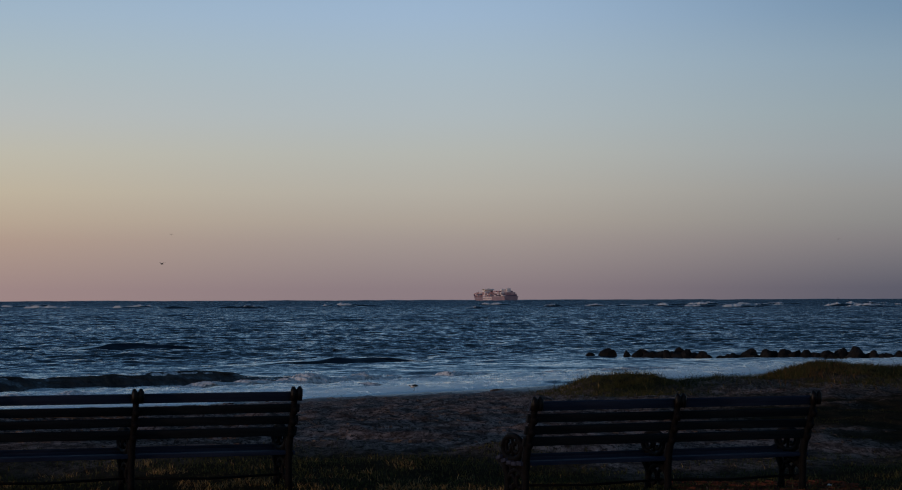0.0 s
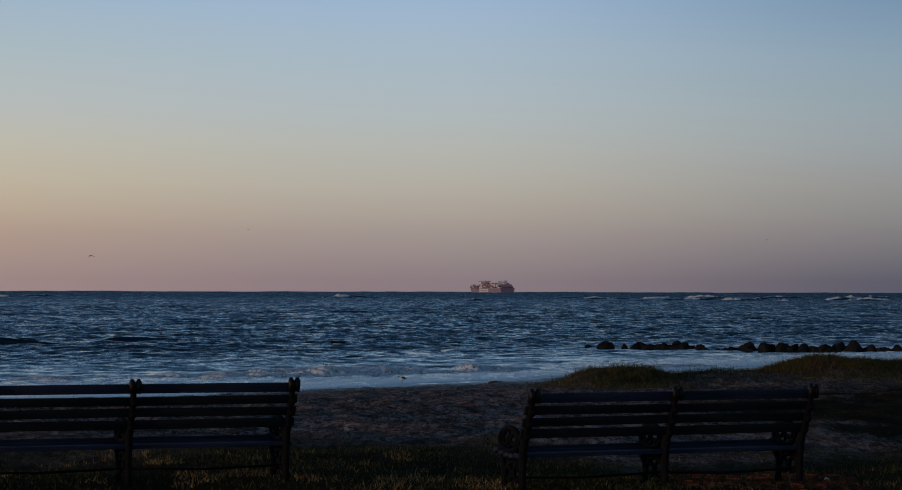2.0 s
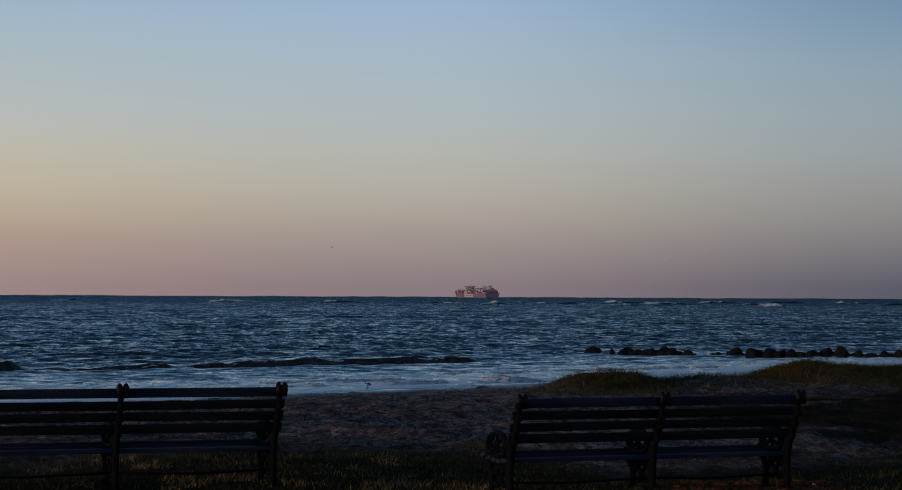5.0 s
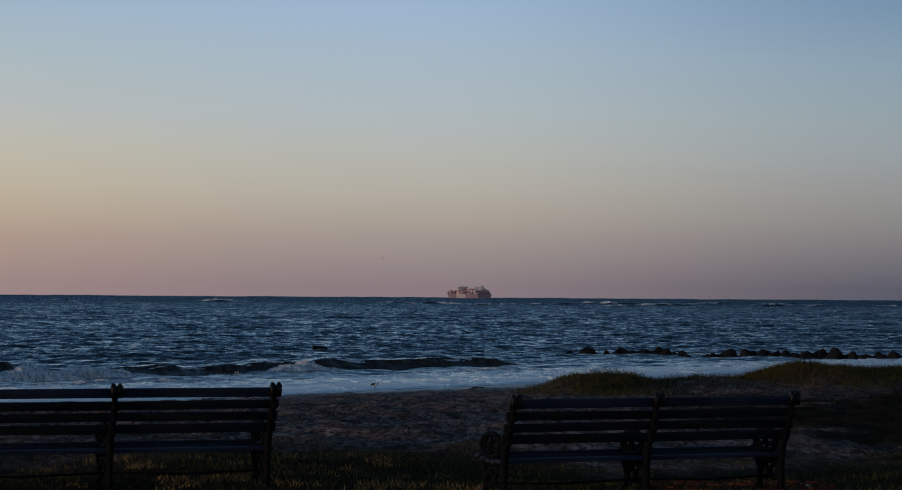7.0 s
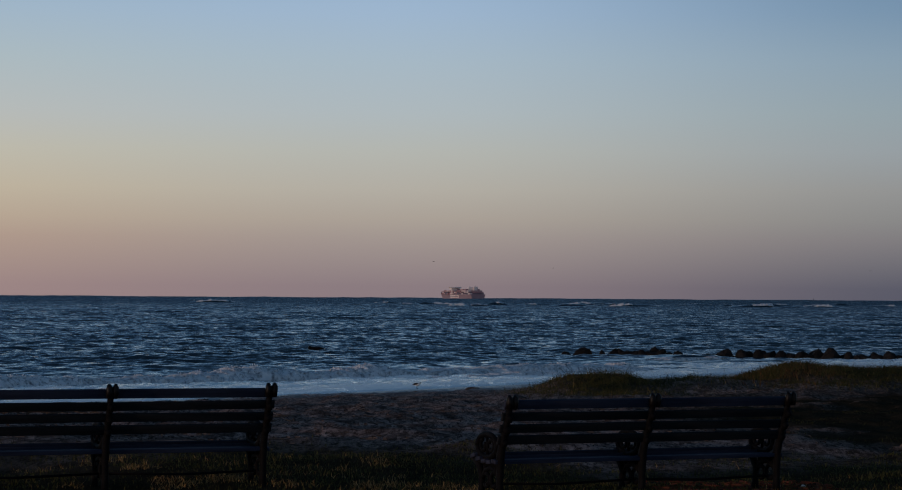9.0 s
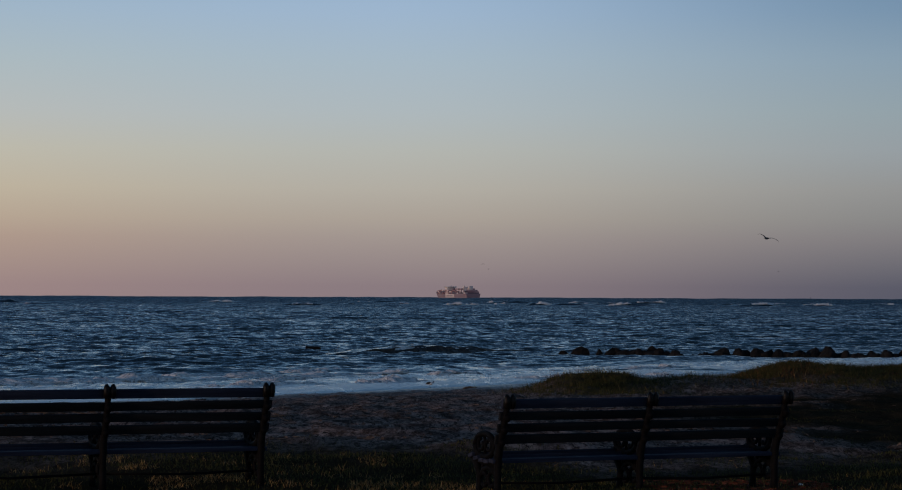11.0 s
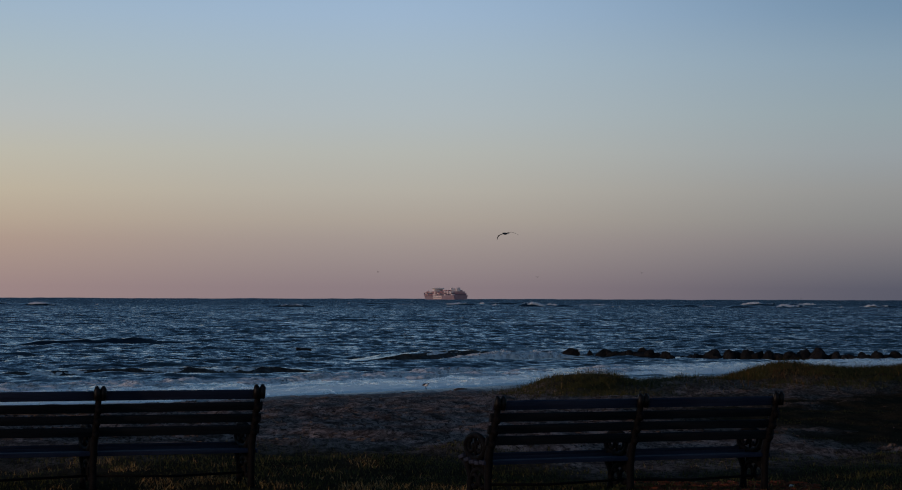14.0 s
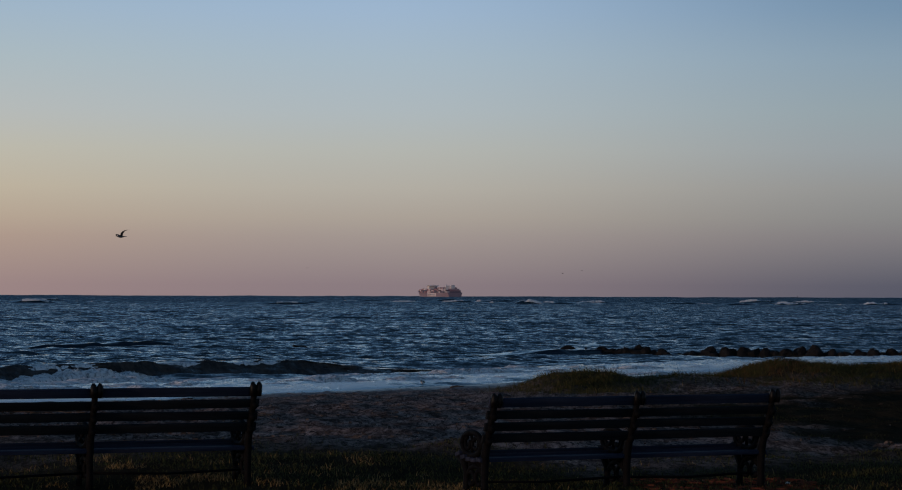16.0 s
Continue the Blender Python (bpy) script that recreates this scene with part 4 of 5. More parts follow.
# ---------- ship ----------
def container_ship():
    """Loaded container ship, bow towards -x of its own space, sailing off at a slant so that its side and its stern show."""
    top = empty("container_ship")
    L, B, D = 154.0, 25.3, 6.5
    bm = bmesh.new()
    # distance from the middle, share of the beam at deck and at the water, deck height
    secs = [(-77, 0.03, 0.02, 11.0), (-73, 0.42, 0.10, 10.6), (-68, 0.72, 0.36, 10.0), (-60, 0.96, 0.70, 8.8), (-50, 1.0, 0.93, D), (40, 1.0, 1.0, D), (66, 1.0, 0.94, D), (77, 0.98, 0.80, D + 0.5)]
    rings = []
    for x, w, v, deck in secs:
        b, c = B / 2 * w, B / 2 * v
        rings.append([bm.verts.new(p) for p in ((x, -b, deck), (x, -(b + c) / 2, 3.4), (x + (4 if x < -55 else 0), -c, -1.5), (x + (4 if x < -55 else 0), c, -1.5), (x, (b + c) / 2, 3.4), (x, b, deck))])
    for a, d in zip(rings, rings[1:]):
        for k in range(6):
            bm.faces.new((a[k], d[k], d[(k + 1) % 6], a[(k + 1) % 6]))
    bm.faces.new(rings[0])
    bm.faces.new(rings[-1][::-1])
    bmesh.ops.recalc_face_normals(bm, faces=bm.faces[:])
    part("hull", bm, M_HULL, top, "dull red-brown ship hull", smooth=False)
    bm = bmesh.new()
    box(bm, -15, -B / 2 - 0.3, 0.9, 24, -B / 2 + 0.2, 5.9, 0.05)
    patch = part("pale_hull_patch", bm, M_PANEL, top, "pale patch on the hull side")
    # unreadable lettering: dark bars on the pale patch
    for k in range(7):
        bm = bmesh.new()
        box(bm, -12.5 + 5.1 * k, -B / 2 - 0.45, 2.2, -9.8 + 5.1 * k, -B / 2 - 0.28, 4.6 if k % 3 else 4.2, 0.02)
        part("letter_bar", bm, M_HULL, patch, "plain dark bar")
    r = random.Random(4)
    tier, pitch = 2.15, 6.6
    x = -66.0
    while x < 70:
        if -28 < x < -19.5 or 48.5 < x < 57.5:
            x += 1.1
            continue
        tiers = 1 if x < -58 else 2 if x < -50 else 3 if x < -28 else 3 if x < 12 else r.choice((3, 4)) if x < 34 else 4 if x < 49 else 3 if x < 64 else 2
        half = B / 2 * (0.70 if x < -58 else 0.97)
        deck = 10.0 if x < -62 else 8.8 if x < -56 else D + 0.3
        for k in range(tiers):
            z = deck + k * tier
            inboard = -half + 5.0
            bm = bmesh.new()
            box(bm, x, -half, z, x + pitch - 0.7, inboard - 0.12, z + tier - 0.1, 0.06)
            part("container", bm, r.choice(M_BOX), top)
            bm = bmesh.new()
            box(bm, x, inboard, z, x + pitch - 0.7, half, z + tier - (0.1 if k < tiers - 1 else r.uniform(0.1, 0.5)), 0.06)
            # mostly dark colours here paint in the shade of the stern side
            part("container_row", bm, r.choice((M_BOX[0], M_BOX[2], M_BOX[5], M_BOX[1])), top, "row of stacked containers across the deck")
        x += pitch
    bm = bmesh.new()
    box(bm, -27.5, -8.6, D, -19.4, 6.0, D + 10.8, 0.1)
    box(bm, -30, -9.4, D + 10.4, -15.6, 7.0, D + 12.2, 0.15)
    bridge = part("bridge_house", bm, M_SHIPWHITE, top, "white bridge house with wide top deck")
    bm = bmesh.new()
    box(bm, -29, -9.5, D + 11.0, -16.4, -9.38, D + 11.6)
    part("bridge_window_band", bm, M_GLASS, bridge)
    bm = bmesh.new()
    box(bm, 48.6, -7.4, D, 54, 3.4, D + 11.6, 0.1)
    box(bm, 54.2, 0.4, D, 57.2, 7.0, D + 12.6, 0.3)
    part("funnel_casing", bm, M_SHIPWHITE, top, "pale aft house and funnel")
    for mx, my, h0, h1 in ((-23, 0, D + 12.2, D + 14), (51.5, -5.4, D + 11.4, D + 13.6), (55.6, 4.2, D + 12.4, D + 14.0), (-70, 0, 10.4, 15)):
        bm = bmesh.new()
        tube(bm, [(mx, my, h0), (mx, my, h1)], [0.8, 0.45], 8)
        part("mast", bm, M_SHIPWHITE, top)
    return tagged(top, "loaded container ship sailing away along the horizon", "ship")


def pilot_boat():
    top = empty("pilot_boat")
    bm = bmesh.new()
    tube(bm, [(-1.5, 0, 0.35), (-1.1, 0, 0.2), (0, 0, 0.12), (1.2, 0, 0.15)], [0.08, 0.42, 0.55, 0.5], 8)
    part("hull", bm, M_GLASS, top)
    bm = bmesh.new()
    box(bm, -0.3, -0.4, 0.5, 0.7, 0.4, 1.3, 0.12)
    tube(bm, [(0.1, 0, 1.2), (0.1, 0, 1.9)], 0.1, 6)
    part("cabin", bm, M_SHIPWHITE, top)
    return tagged(top, "tiny dark work boat following the ship", "boat")


ship = container_ship()
boat = pilot_boat()
bm = bmesh.new()
tube(bm, [(0, 0, -0.5), (0, 0, 0.6), (0, 0, 0.7), (0, 0, 2.8), (0, 0, 3.4)], [0.9, 0.9, 0.4, 0.25, 0.35], 10)
buoy = link("buoy", bm, M_TIMBER)
buoy.matrix_basis = pose(612, 3900, 0)
tagged(buoy, "small dark channel buoy far out at sea", "buoy")


# ---------- birds ----------
def wing_mesh(side, span):
    """One tapered, slightly cambered wing from the shoulder outwards."""
    bm = bmesh.new()
    rows = []
    for f, chord, back, up in ((0, 0.15, 0.0, 0.0), (0.25, 0.17, -0.03, 0.10), (0.5, 0.15, -0.02, 0.13), (0.75, 0.10, 0.07, 0.09), (1.0, 0.02, 0.18, -0.05)):
        x = side * (0.04 + span * f)
        t = 0.018 * (1 - f) + 0.004
        rows.append([bm.verts.new(p) for p in ((x, -chord * 0.4 + back, up * span), (x, back, up * span + t), (x, chord * 0.6 + back, up * span), (x, back, up * span - t * 0.5))])
    for a, d in zip(rows, rows[1:]):
        for k in range(4):
            bm.faces.new((a[k], a[(k + 1) % 4], d[(k + 1) % 4], d[k]))
    bm.faces.new(rows[0])
    bm.faces.new(rows[-1][::-1])
    bmesh.ops.recalc_face_normals(bm, faces=bm.faces[:])
    return bm


def flying_gull(label, size=1.0):
    """Gull flying towards -y of its own space, wings as parts that beat."""
    top = empty("gull")
    bm = bmesh.new()
    tube(bm, [(0, -0.25, 0.02), (0, -0.21, 0.025), (0, -0.15, 0.01), (0, -0.05, 0.0), (0, 0.08, 0.0), (0, 0.18, 0.01), (0, 0.29, 0.015)], [0.008, 0.035, 0.045, 0.065, 0.06, 0.035, 0.012], 8)
    bm.transform(Matrix.Scale(size, 4))
    body = part("body", bm, M_GULL, top, "grey feathered body")
    bm = bmesh.new()
    tube(bm, [(0, -0.31, 0.012), (0, -0.25, 0.018)], [0.004, 0.012], 6)
    bm.transform(Matrix.Scale(size, 4))
    part("beak", bm, M_BEAK, body)
    bm = bmesh.new()
    box(bm, -0.045, 0.26, 0.008, 0.045, 0.38, 0.02, 0.004)
    bm.transform(Matrix.Scale(size, 4))
    part("tail", bm, M_GULLWHITE, body)
    wings = []
    for sd in (-1, 1):
        bm = wing_mesh(sd, 0.72)
        bm.transform(Matrix.Scale(size, 4))
        wings.append(part("wing", bm, M_GULL, top))
    tagged(top, label, "gull", "gulls in the air")
    return top, wings


def standing_gull():
    top = empty("shore_gull")
    bm = bmesh.new()
    tube(bm, [(0.20, 0, 0.20), (0.10, 0, 0.215), (0, 0, 0.22), (-0.09, 0, 0.235), (-0.14, 0, 0.27)], [0.02, 0.055, 0.075, 0.065, 0.035], 10)
    body = part("body", bm, M_GULLWHITE, top, "white breast feathers")
    bm = bmesh.new()
    tube(bm, [(0.27, 0, 0.205), (0.16, 0, 0.235), (0.02, 0, 0.255), (-0.06, 0, 0.26)], [0.012, 0.06, 0.078, 0.04], 10)
    part("folded_wings", bm, M_GULLDARK, body, "dark grey folded wings")
    bm = bmesh.new()
    tube(bm, [(-0.12, 0, 0.26), (-0.145, 0, 0.30), (-0.17, 0, 0.325), (-0.20, 0, 0.325)], [0.03, 0.034, 0.036, 0.016], 10)
    head = part("head", bm, M_GULLDARK, top, "dark head")
    bm = bmesh.new()
    tube(bm, [(-0.20, 0, 0.323), (-0.26, 0, 0.312)], [0.012, 0.004], 6)
    part("beak", bm, M_BEAK, head)
    for sd in (-1, 1):
        bm = bmesh.new()
        tube(bm, [(0.02, 0.03 * sd, 0.18), (0.03, 0.03 * sd, 0.09), (0.01, 0.03 * sd, 0.0)], 0.009, 6)
        tube(bm, [(-0.05, 0.03 * sd, 0.005), (0.03, 0.03 * sd, 0.005)], 0.008, 6)
        part("leg", bm, M_GULLDARK, top)
    top.scale = (0.68, 0.68, 0.68)
    return tagged(top, "small gull walking on wet sand at the waterline", "gull")


gull_a, wings_a = flying_gull("dark gull flying low over the sea", 1.1)
gull_b, wings_b = flying_gull("distant dark gull over the sea", 1.0)
gull_c, wings_c = flying_gull("distant dark gull over the sea", 0.8)
gull_d, wings_d = flying_gull("dark gull crossing the sky with beating wings")
gull_e, wings_e = flying_gull("distant dark gull over the sea", 0.8)
shore_gull = standing_gull()


# ---------- grass, wrack and litter ----------
def blades(name, n, xr, yr, height, width, material, label, seed, density=None, lean=0.5):
    """Many bent tapered blades in one mesh, rooted on the ground."""
    r = np.random.RandomState(seed)
    x, y = r.uniform(*xr, n * 4), r.uniform(*yr, n * 4)
    if density is not None:
        keep = r.rand(n * 4) < density(x, y)
        x, y = x[keep][:n], y[keep][:n]
    n = min(n, len(x))
    x, y = x[:n], y[:n]
    z = ground_z(x, y) - 0.02
    h = height * (0.35 + 0.9 * r.rand(n) ** 1.6)
    a = r.rand(n) * 6.283
    face = r.rand(n) * 3.14
    ln = lean * (0.2 + r.rand(n)) * h
    wx, wy = np.cos(face) * width / 2, np.sin(face) * width / 2
    co = []
    for f, wf in ((0, 1.0), (0.55, 0.8), (1.0, 0.12)):
        cx, cy, cz = x + np.cos(a) * ln * f ** 2, y + np.sin(a) * ln * f ** 2, z + h * f * (1 - 0.15 * f)
        co += [np.stack([cx - wx * wf, cy - wy * wf, cz], 1), np.stack([cx + wx * wf, cy + wy * wf, cz], 1)]
    co = np.stack(co, 1).reshape(-1, 3)
    b = np.arange(n)[:, None] * 6
    quads = np.concatenate([b + np.array([[0, 1, 3, 2]]), b + np.array([[2, 3, 5, 4]])])
    me = bpy.data.meshes.new(name)
    me.from_pydata(co.tolist(), [], quads.tolist())
    me.materials.append(material)
    return tagged(new(name, me), label, "grass", kind="stuff")


def clumps(scale, cut, seed):
    return lambda x, y: np.clip((fbm(x * scale + seed, y * scale * 0.8, 3) - cut) * 5, 0, 1)


def dune_cover(x, y):
    return np.clip(bell(x, 5.1, 1.7) * bell(y, 74.5, 4.8) + 0.55 * bell(x, 8.2, 2.0) * bell(y, 79, 3) + bell(x, 12.4, 2.4) * bell(y, 81, 5) + bell(x, 18, 4.5) * bell(y, 84, 6), 0, 1)


blades("lawn_grass", 56000, (-6, 6.5), (18.5, 27.8), 0.055, 0.010, M_LAWN, "short dark green grass round the benches", 1, lambda x, y: soil_amount(x, y) * (0.25 + clumps(0.9, -0.1, 3)(x, y)))
blades("dry_grass_tufts", 28000, (-5.5, 6), (20.6, 25.2), 0.075, 0.0048, M_DRY, "sparse tufts of dry straw-coloured grass", 2, lambda x, y: clumps(2.3, 0.14, 8)(x, y) * np.where(x < 0.7, 1.0, 0.12) * (0.25 + 0.75 * bell(y, 22.0, 0.9)), 0.75)
blades("side_grass", 16000, (4.5, 16), (27, 52), 0.055, 0.014, M_TURF, "dark grass patch beside the beach path", 3, lambda x, y: soil_amount(x, y) * clumps(0.5, -0.15, 5)(x, y))
blades("dune_grass", 95000, (2, 28), (66, 92), 0.20, 0.011, M_GRASS, "dune grass growing on low sand dunes", 4, lambda x, y: dune_cover(x, y) * (0.25 + clumps(1.1, -0.05, 4)(x, y)), 1.0)
blades("dune_tufts", 14000, (2, 28), (67, 92), 0.36, 0.010, M_GRASS, "taller shaggy tufts of dune grass", 7, lambda x, y: dune_cover(x, y) * clumps(2.6, 0.13, 11)(x, y), 0.8)
blades("dune_straw", 1500, (2, 28), (68, 92), 0.25, 0.006, M_DRY, "pale dry stems among the dune grass", 5, dune_cover, 0.7)


blades("rusty_dune_grass", 5000, (9, 24), (74, 90), 0.20, 0.014, M_RUST, "rust-brown grass on the larger dune", 6, lambda x, y: np.clip(bell(x, 11.4, 1.6) * bell(y, 80, 4) + 0.5 * bell(x, 17, 3) * bell(y, 82, 4), 0, 1), 0.8)


def litter(name, n, xr, yr, size, material, label, seed, density=None, category="litter"):
    """Flat crooked scraps lying on the ground, in one mesh."""
    r = np.random.RandomState(seed)
    x, y = r.uniform(*xr, n * 4), r.uniform(*yr, n * 4)
    if density is not None:
        keep = r.rand(n * 4) < density(x, y)
        x, y = x[keep], y[keep]
    n = min(n, len(x))
    co, faces = [], []
    for i in range(n):
        ln, wd, up = size * (0.3 + 2.2 * r.rand() ** 2), size * (0.07 + 0.16 * r.rand()), size * (0.06 + 0.30 * r.rand() ** 2)
        a = r.rand() * 6.283
        c0, s0 = math.cos(a), math.sin(a)
        k = len(co)
        for px, py, pz in ((-ln, -wd, -0.02), (ln, -wd * 0.6, -0.02), (ln * 0.9, wd, -0.02), (-ln * 0.8, wd * 0.8, -0.02), (-ln * 0.5, -wd * 0.3, up), (ln * 0.6, 0, up * (0.4 + r.rand()))):
            co.append((x[i] + c0 * px - s0 * py, y[i] + s0 * px + c0 * py, pz))
        faces += [(k, k + 1, k + 5, k + 4), (k + 1, k + 2, k + 5), (k + 2, k + 3, k + 4, k + 5), (k + 3, k, k + 4)]
    co = np.array(co)
    base = np.repeat(ground_z(x[:n], y[:n]), 6)
    co[:, 2] += base
    me = bpy.data.meshes.new(name)
    me.from_pydata(co.tolist(), [], faces)
    me.materials.append(material)
    return tagged(new(name, me), label, category, kind="stuff")


litter("beach_wrack", 22000, (-9, 12), (26, 84), 0.036, M_WRACK, "scattered dry seaweed, sticks and shell bits on sand", 11,
       lambda x, y: np.clip((fbm(x * 0.35, y * 0.5, 3) - 0.0) * 4, 0.05, 1) * (y < shore_y(x) - 3) * (1 - 0.97 * soil_amount(x, y)), "seaweed")
litter("dead_leaves", 900, (2.0, 3.7), (20.9, 23.2), 0.06, M_LEAF, "red-brown dead leaves lying under the bench", 12, None, "leaves")
bm = bmesh.new()
bmesh.ops.create_icosphere(bm, subdivisions=3, radius=0.019)
for v in bm.verts:
    v.co = Vector((v.co.x * 1.1, v.co.y, v.co.z * 0.8)) * (1 + 0.2 * noise.noise(v.co * 30))
shell = link("white_shell", bm, M_SHELL)
shell.matrix_basis = pose(3.44, 22.5, float(ground_z(np.array([3.44]), np.array([22.5]))[0]) + 0.012)
tagged(shell, "small white shell lying on dark ground", "shell")


# ---------- driftwood and twigs ----------
def ground_at(x, y):
    return float(ground_z(np.array([x]), np.array([y]))[0])


def driftwood(x, y, turn):
    bm = bmesh.new()
    tube(bm, [(-0.24, 0, 0.01), (-0.12, 0.02, 0.035), (0.02, 0.0, 0.045), (0.14, -0.03, 0.04), (0.26, -0.02, 0.05)], [0.018, 0.04, 0.045, 0.03, 0.014], 7)
    tube(bm, [(0.02, 0.0, 0.045), (0.10, 0.07, 0.06), (0.19, 0.12, 0.05)], [0.026, 0.018, 0.008], 6)
    wood = link("driftwood", bm, M_BARK)
    wood.matrix_basis = pose(x, y, ground_at(x, y) - 0.01, 0, 0, turn)
    return tagged(wood, "short forked piece of grey-brown driftwood on sand", "driftwood")


def twig_pile(x, y, wide, count, seed):
    """A flat heap of storm-blown twigs, each lying on the ones below."""
    r = random.Random(seed)
    top = empty("twig_pile", pose(x, y, ground_at(x, y)))
    for k in range(count):
        cx, cy, a, ln = r.gauss(0, wide * 0.28), r.gauss(0, 0.35), r.uniform(0, math.pi), r.uniform(0.12, 0.38)
        z = 0.012 + 0.05 * r.random()
        bm = bmesh.new()
        tube(bm, [(cx + math.cos(a) * ln * f, cy + math.sin(a) * ln * f, z + 0.05 * r.random() * (f + 1) / 2) for f in (-1, -0.3, 0.4, 1)], [0.010, 0.009, 0.007, 0.003], 5)
        part("twig", bm, M_BARK, top)
    return tagged(top, "flat heap of dry brown twigs washed up on sand", "twigs")


driftwood(1.6, 84.6, 20)
twig_pile(-5.7, 36.5, 1.5, 26, 2)
twig_pile(-2.9, 38.0, 1.1, 16, 5)


# ---------- what moves ----------
def path(thing, rows):
    walk(thing, [(t, pose(*r)) for t, *r in rows])


def beat(wings, rows):
    """rows: seconds, angle of the wings above level."""
    for sd, w in zip((-1, 1), wings):
        walk(w, [(t, pose(0, 0, 0, 0, -sd * a, 0)) for t, a in rows])


def motions():
    walk(sea, [(t, Matrix.Translation(DRIFT * t)) for t in range(0, 17)])
    runs = (((0, 0.2), (1.6, -0.2), (3.2, 0.7), (5.0, -0.3), (6.8, -0.5), (8.2, -0.3), (10.0, 0.9), (12.0, 0.1), (13.5, 0.4), (15.0, -0.2), (16.0, 0.0)),
            ((0, 0.1), (1.2, -0.3), (3.0, 0.5), (4.6, 0.1), (6.4, -0.4), (7.6, -0.5), (9.6, 0.6), (11.4, 0.2), (13.0, 0.5), (14.6, 0.0), (16.0, 0.2)),
            ((0, 0.4), (2.2, -0.1), (4.0, 0.6), (5.8, 0.0), (7.4, -0.3), (9.0, 0.2), (10.8, 0.7), (12.6, 0.0), (14.2, 0.3), (16.0, -0.1)))
    for lobe, rows in zip(SWASH, runs):
        walk(lobe, [(t, Matrix.Translation(Vector((0.25, -0.9, 0.015)) * f)) for t, f in rows])
    for thing, rows in WAVES:
        # the crest line starts on the ray y = distance at x = -7
        walk(thing, [(t, Matrix.Translation(Vector((-7.0, 0, 0)) + Vector((0, d, 0)) + Vector((0.30, 0, 0)) * (110 - d) * 0.6 + Vector((0, 0, z)))) for t, d, z in rows])
    for thing, x, y, t0, life in CAPS:
        rows = [(0, -2.4)] if t0 > 0.3 else [(0, 0.0)] if t0 + life > 0.6 else [(0, -2.4)]
        for t, z in ((t0, -2.4), (t0 + life * 0.3, 0.0), (t0 + life * 0.7, 0.0), (t0 + life, -2.4)):
            if rows[-1][0] + 0.25 < t < 15.8:
                rows.append((t, z))
        rows.append((16.0, rows[-1][1]))
        walk(thing, [(t, Matrix.Translation((x, y - 3.0 * (t - t0), z))) for t, z in rows])
    for thing, x, y, t in SPRAY:
        walk(thing, [(u, Matrix.Translation((x, y, z))) for u, z in ((0, -1.2), (t - 0.45, -1.2), (t - 0.1, 0.0), (t + 0.1, 0.02), (t + 0.55, -1.2), (16.0, -1.2))])
    path(ship, [(t, x, 3990 + 2.0 * t, 0, 0, 0, -70) for t, x in ((0, 71.0), (4, 65.4), (8, 58.6), (12, 52.2), (16, 45.8))])
    path(boat, [(0, 128, 4000, 0), (4, 122.0, 4000, 0), (8, 115.6, 4000, 0), (12, 109.2, 4000, 0), (16, 103, 4000, 0)])
    path(gull_a, [(0, -44.2, 380, 9.0, 0, 0, -45), (0.8, -48.7, 380, 9.1, 0, 0, -45), (1.6, -52.5, 380, 8.8, 0, 0, -45), (2.4, -57.6, 380, 8.7, 0, 0, -45),
                  (3.2, -64.5, 380, 8.2, 0, 0, -45), (4.2, -74, 380, 8.5, 0, 0, -45), (16, -190, 380, 12, 0, 0, -45)])
    path(gull_b, [(0, -78.7, 700, 21.8, 0, 0, 45), (1.5, -61.7, 700, 20.9, 0, 0, 45), (3.5, -42.2, 700, 19.4, 0, 0, 45), (4.2, -36.1, 700, 18.3, 0, 0, 45),
                  (7, -13.3, 700, 14.1, 0, 0, 45), (9, 2.2, 700, 13.4, 0, 0, 45), (12.5, 26.8, 700, 11.2, 0, 0, 45), (14.5, 37.4, 700, 9.2, 0, 0, 45), (16, 43.2, 700, 9.7, 0, 0, 45)])
    path(gull_c, [(0, 110, 700, 20, 0, 0, -45), (4.2, 72, 700, 15, 0, 0, -45), (6.4, 57.5, 700, 12.3, 0, 0, -45), (7.6, 47.5, 700, 12.3, 0, 0, -45), (9.1, 35.4, 700, 11.7, 0, 0, -45),
                  (12.5, 4.2, 700, 10.9, 0, 0, -45), (14.5, -14.8, 700, 10.6, 0, 0, -45), (16, -29.1, 700, 11.0, 0, 0, -45)])
    path(gull_e, [(0, 230, 700, 14, 0, 0, -45), (9, 126, 700, 11.5, 0, 0, -45), (12.5, 81.9, 700, 10.6, 0, 0, -45), (14.5, 59.8, 700, 10.6, 0, 0, -45), (16, 48.7, 700, 10.5, 0, 0, -45)])
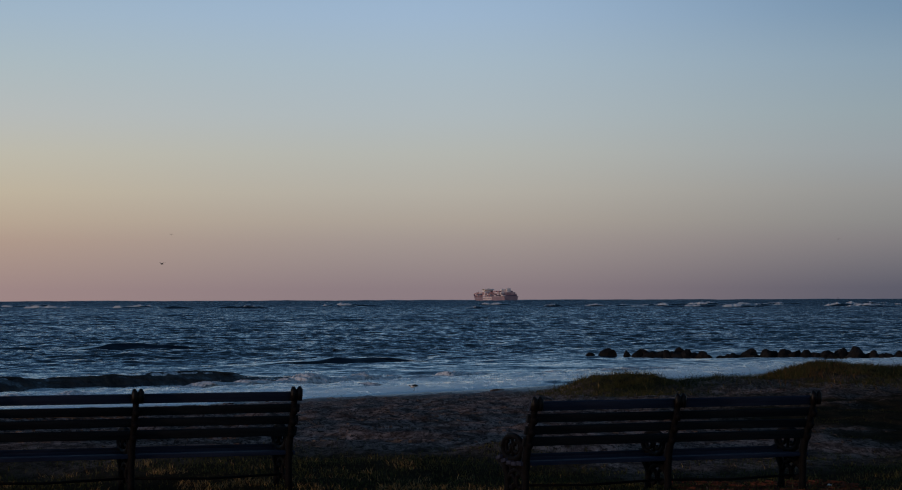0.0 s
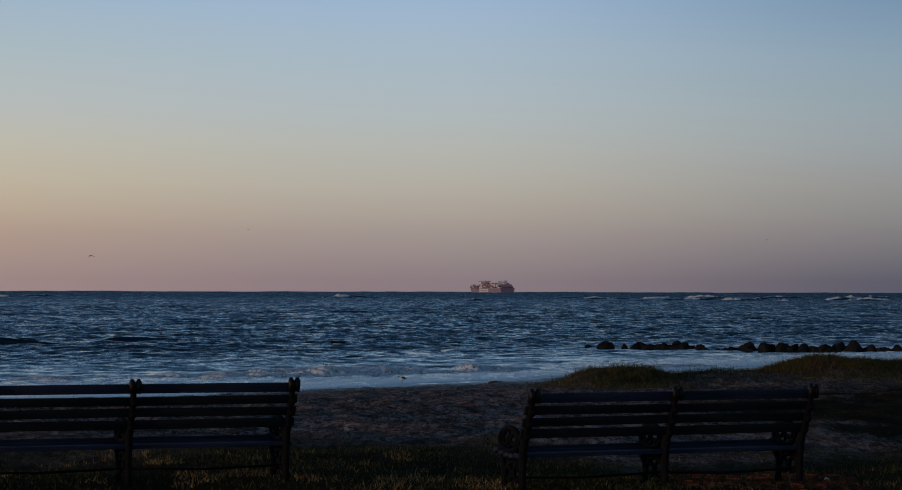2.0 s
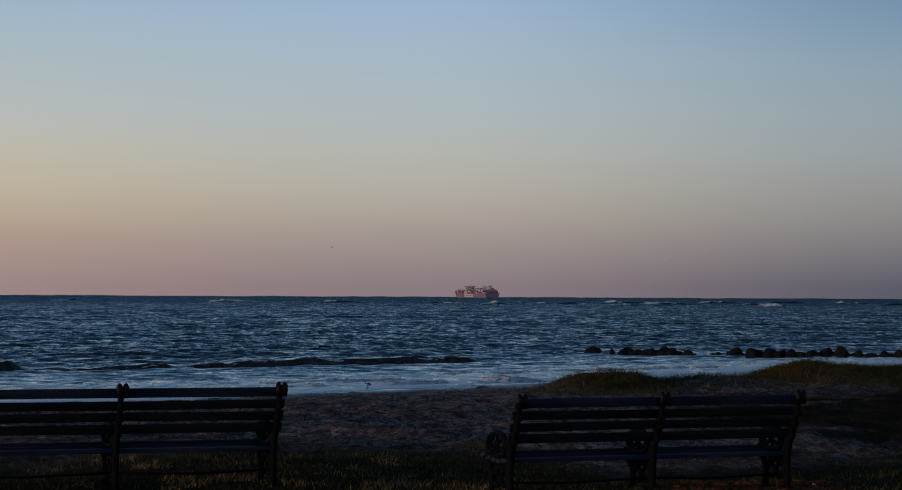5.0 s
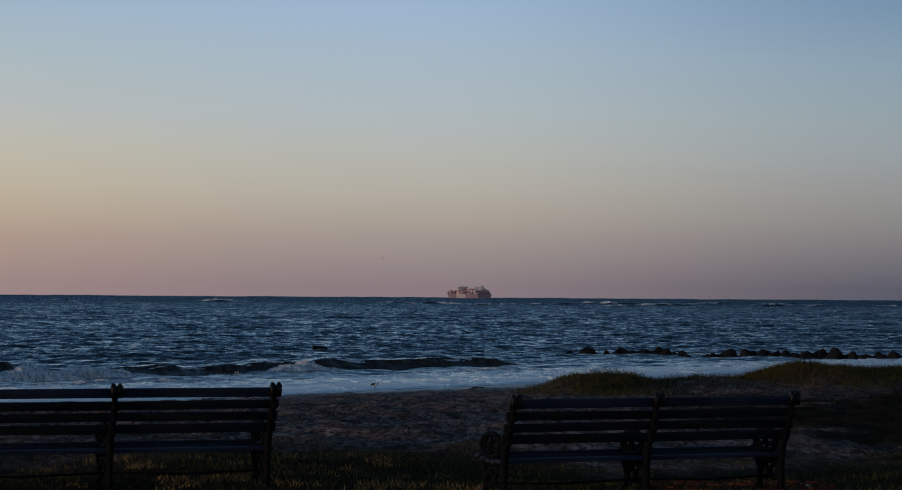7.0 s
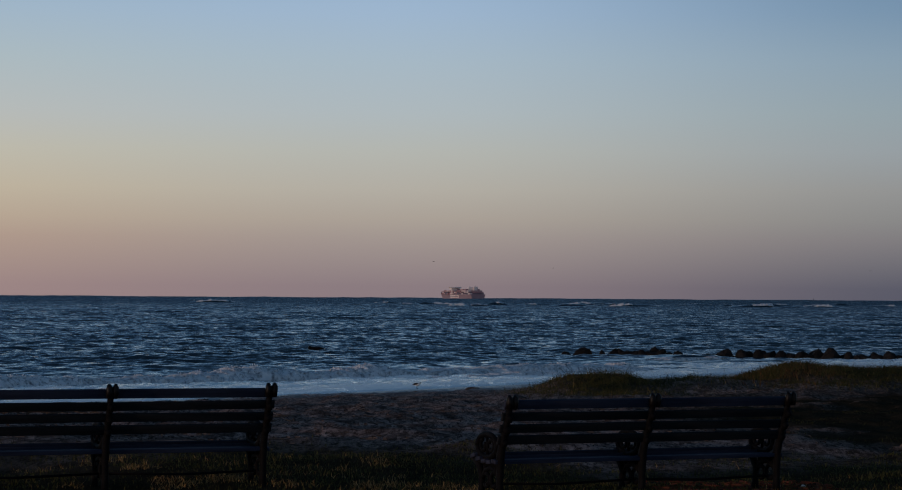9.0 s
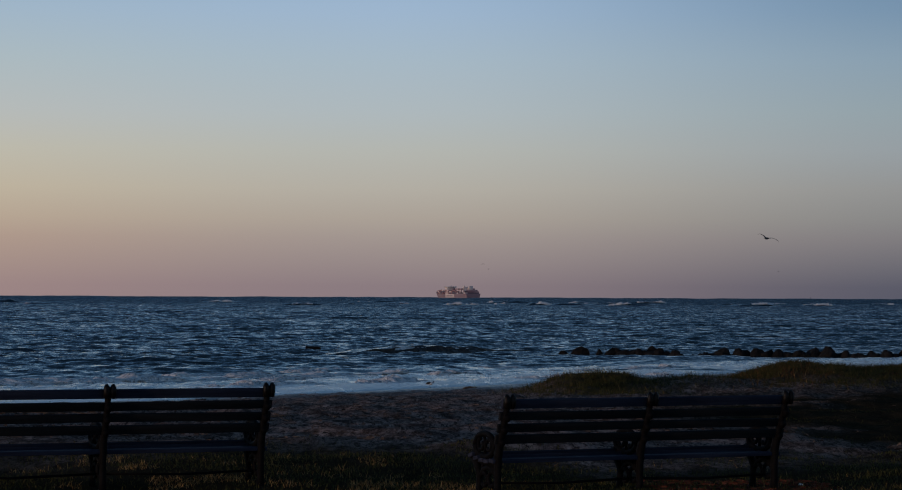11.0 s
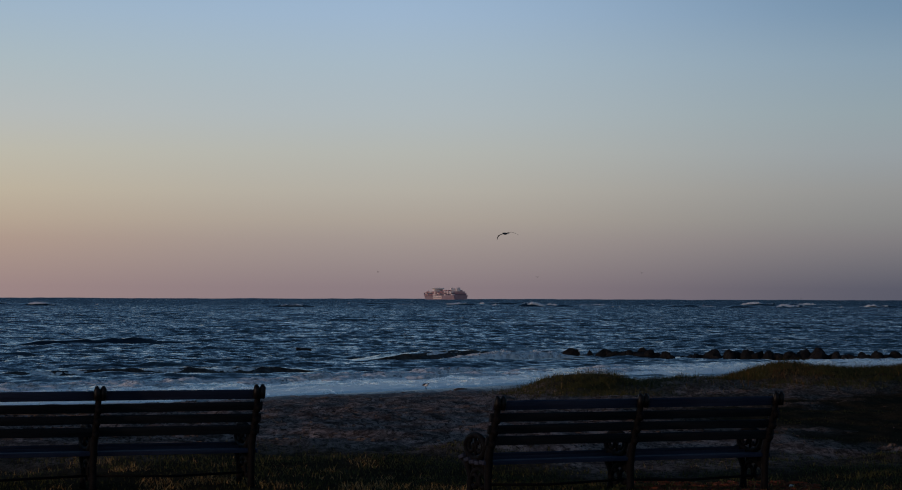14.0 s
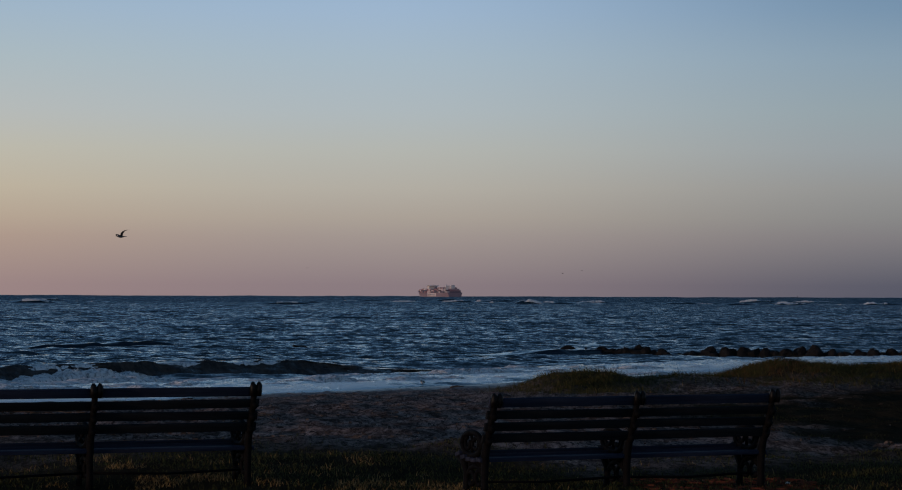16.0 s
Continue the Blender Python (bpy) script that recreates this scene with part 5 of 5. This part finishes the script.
    # crosses from the right and comes a little nearer: seconds, sideways and up at 155 m, bank, heading
    path(gull_d, [(t, x * d / 155, d, 3.4 + (z - 3.6) * d / 155, 0, bank, turn) for t, x, z, d, bank, turn in (
        (0, 95, 9, 190, 0, -50), (9, 35, 8, 150, 0, -45), (11.3, 19.6, 7.4, 140, 18, -40), (11.8, 16.6, 7.3, 140, 14, -38), (12.3, 14.0, 7.6, 140, 16, -35), (12.8, 11.8, 7.6, 139, 10, -32),
        (13.3, 9.7, 7.5, 139, 0, -32), (13.8, 7.0, 7.75, 138, -8, -35), (14.2, 4.2, 7.85, 137, -14, -38), (14.5, 1.3, 7.8, 136, -15, -40), (15.0, -3.8, 7.65, 135, -2, -45), (15.6, -11.7, 7.5, 134, -10, -50), (16, -18.1, 7.4, 133, -12, -52))])
    beat(wings_d, [(0, 8), (11.3, 4), (11.6, 2), (11.8, 8), (12.4, 2), (13.0, -4), (13.3, 22), (13.5, 42), (13.7, 8), (13.85, 30), (14.0, -14), (14.2, 34), (14.4, -20), (14.6, 34), (14.8, -26), (15.0, 32), (15.2, -28),
                   (15.4, 36), (15.6, -24), (15.8, 34), (16.0, 18)])
    for w, ph in ((wings_a, 0.0), (wings_b, 0.13), (wings_c, 0.27), (wings_e, 0.2)):
        rows, t, up = [(0, 15)], 0.2 + ph, True
        while t < 15.9:
            rows.append((round(t, 2), 30 if up else -18))
            t, up = t + 0.26, not up
        beat(w, rows + [(16.0, 10)])
    gz = 0.16
    path(shore_gull, [(0, -1.33, 92.1, gz + 0.02, 0, -14, 0), (1.5, -1.62, 91.7, gz + 0.02, 0, 0, 0), (3.5, -2.00, 91.3, gz, 0, -10, 0), (5.0, -2.48, 90.8, gz, 0, 0, 40), (6.3, -2.38, 90.8, gz, 0, 0, 110), (7.0, -2.00, 91.0, gz, 0, 0, 175),
                      (8, -1.24, 91.7, gz, 0, 0, 178), (9, -0.29, 92.1, gz, 0, 0, 176), (11.0, 0.29, 92.5, gz, 0, 0, 178), (12.5, 0.48, 92.7, gz, 0, 0, 178), (14.5, 0.48, 92.7, gz, 0, 0, 120), (16, 0.48, 92.7, gz, 0, 0, 60)])


motions()
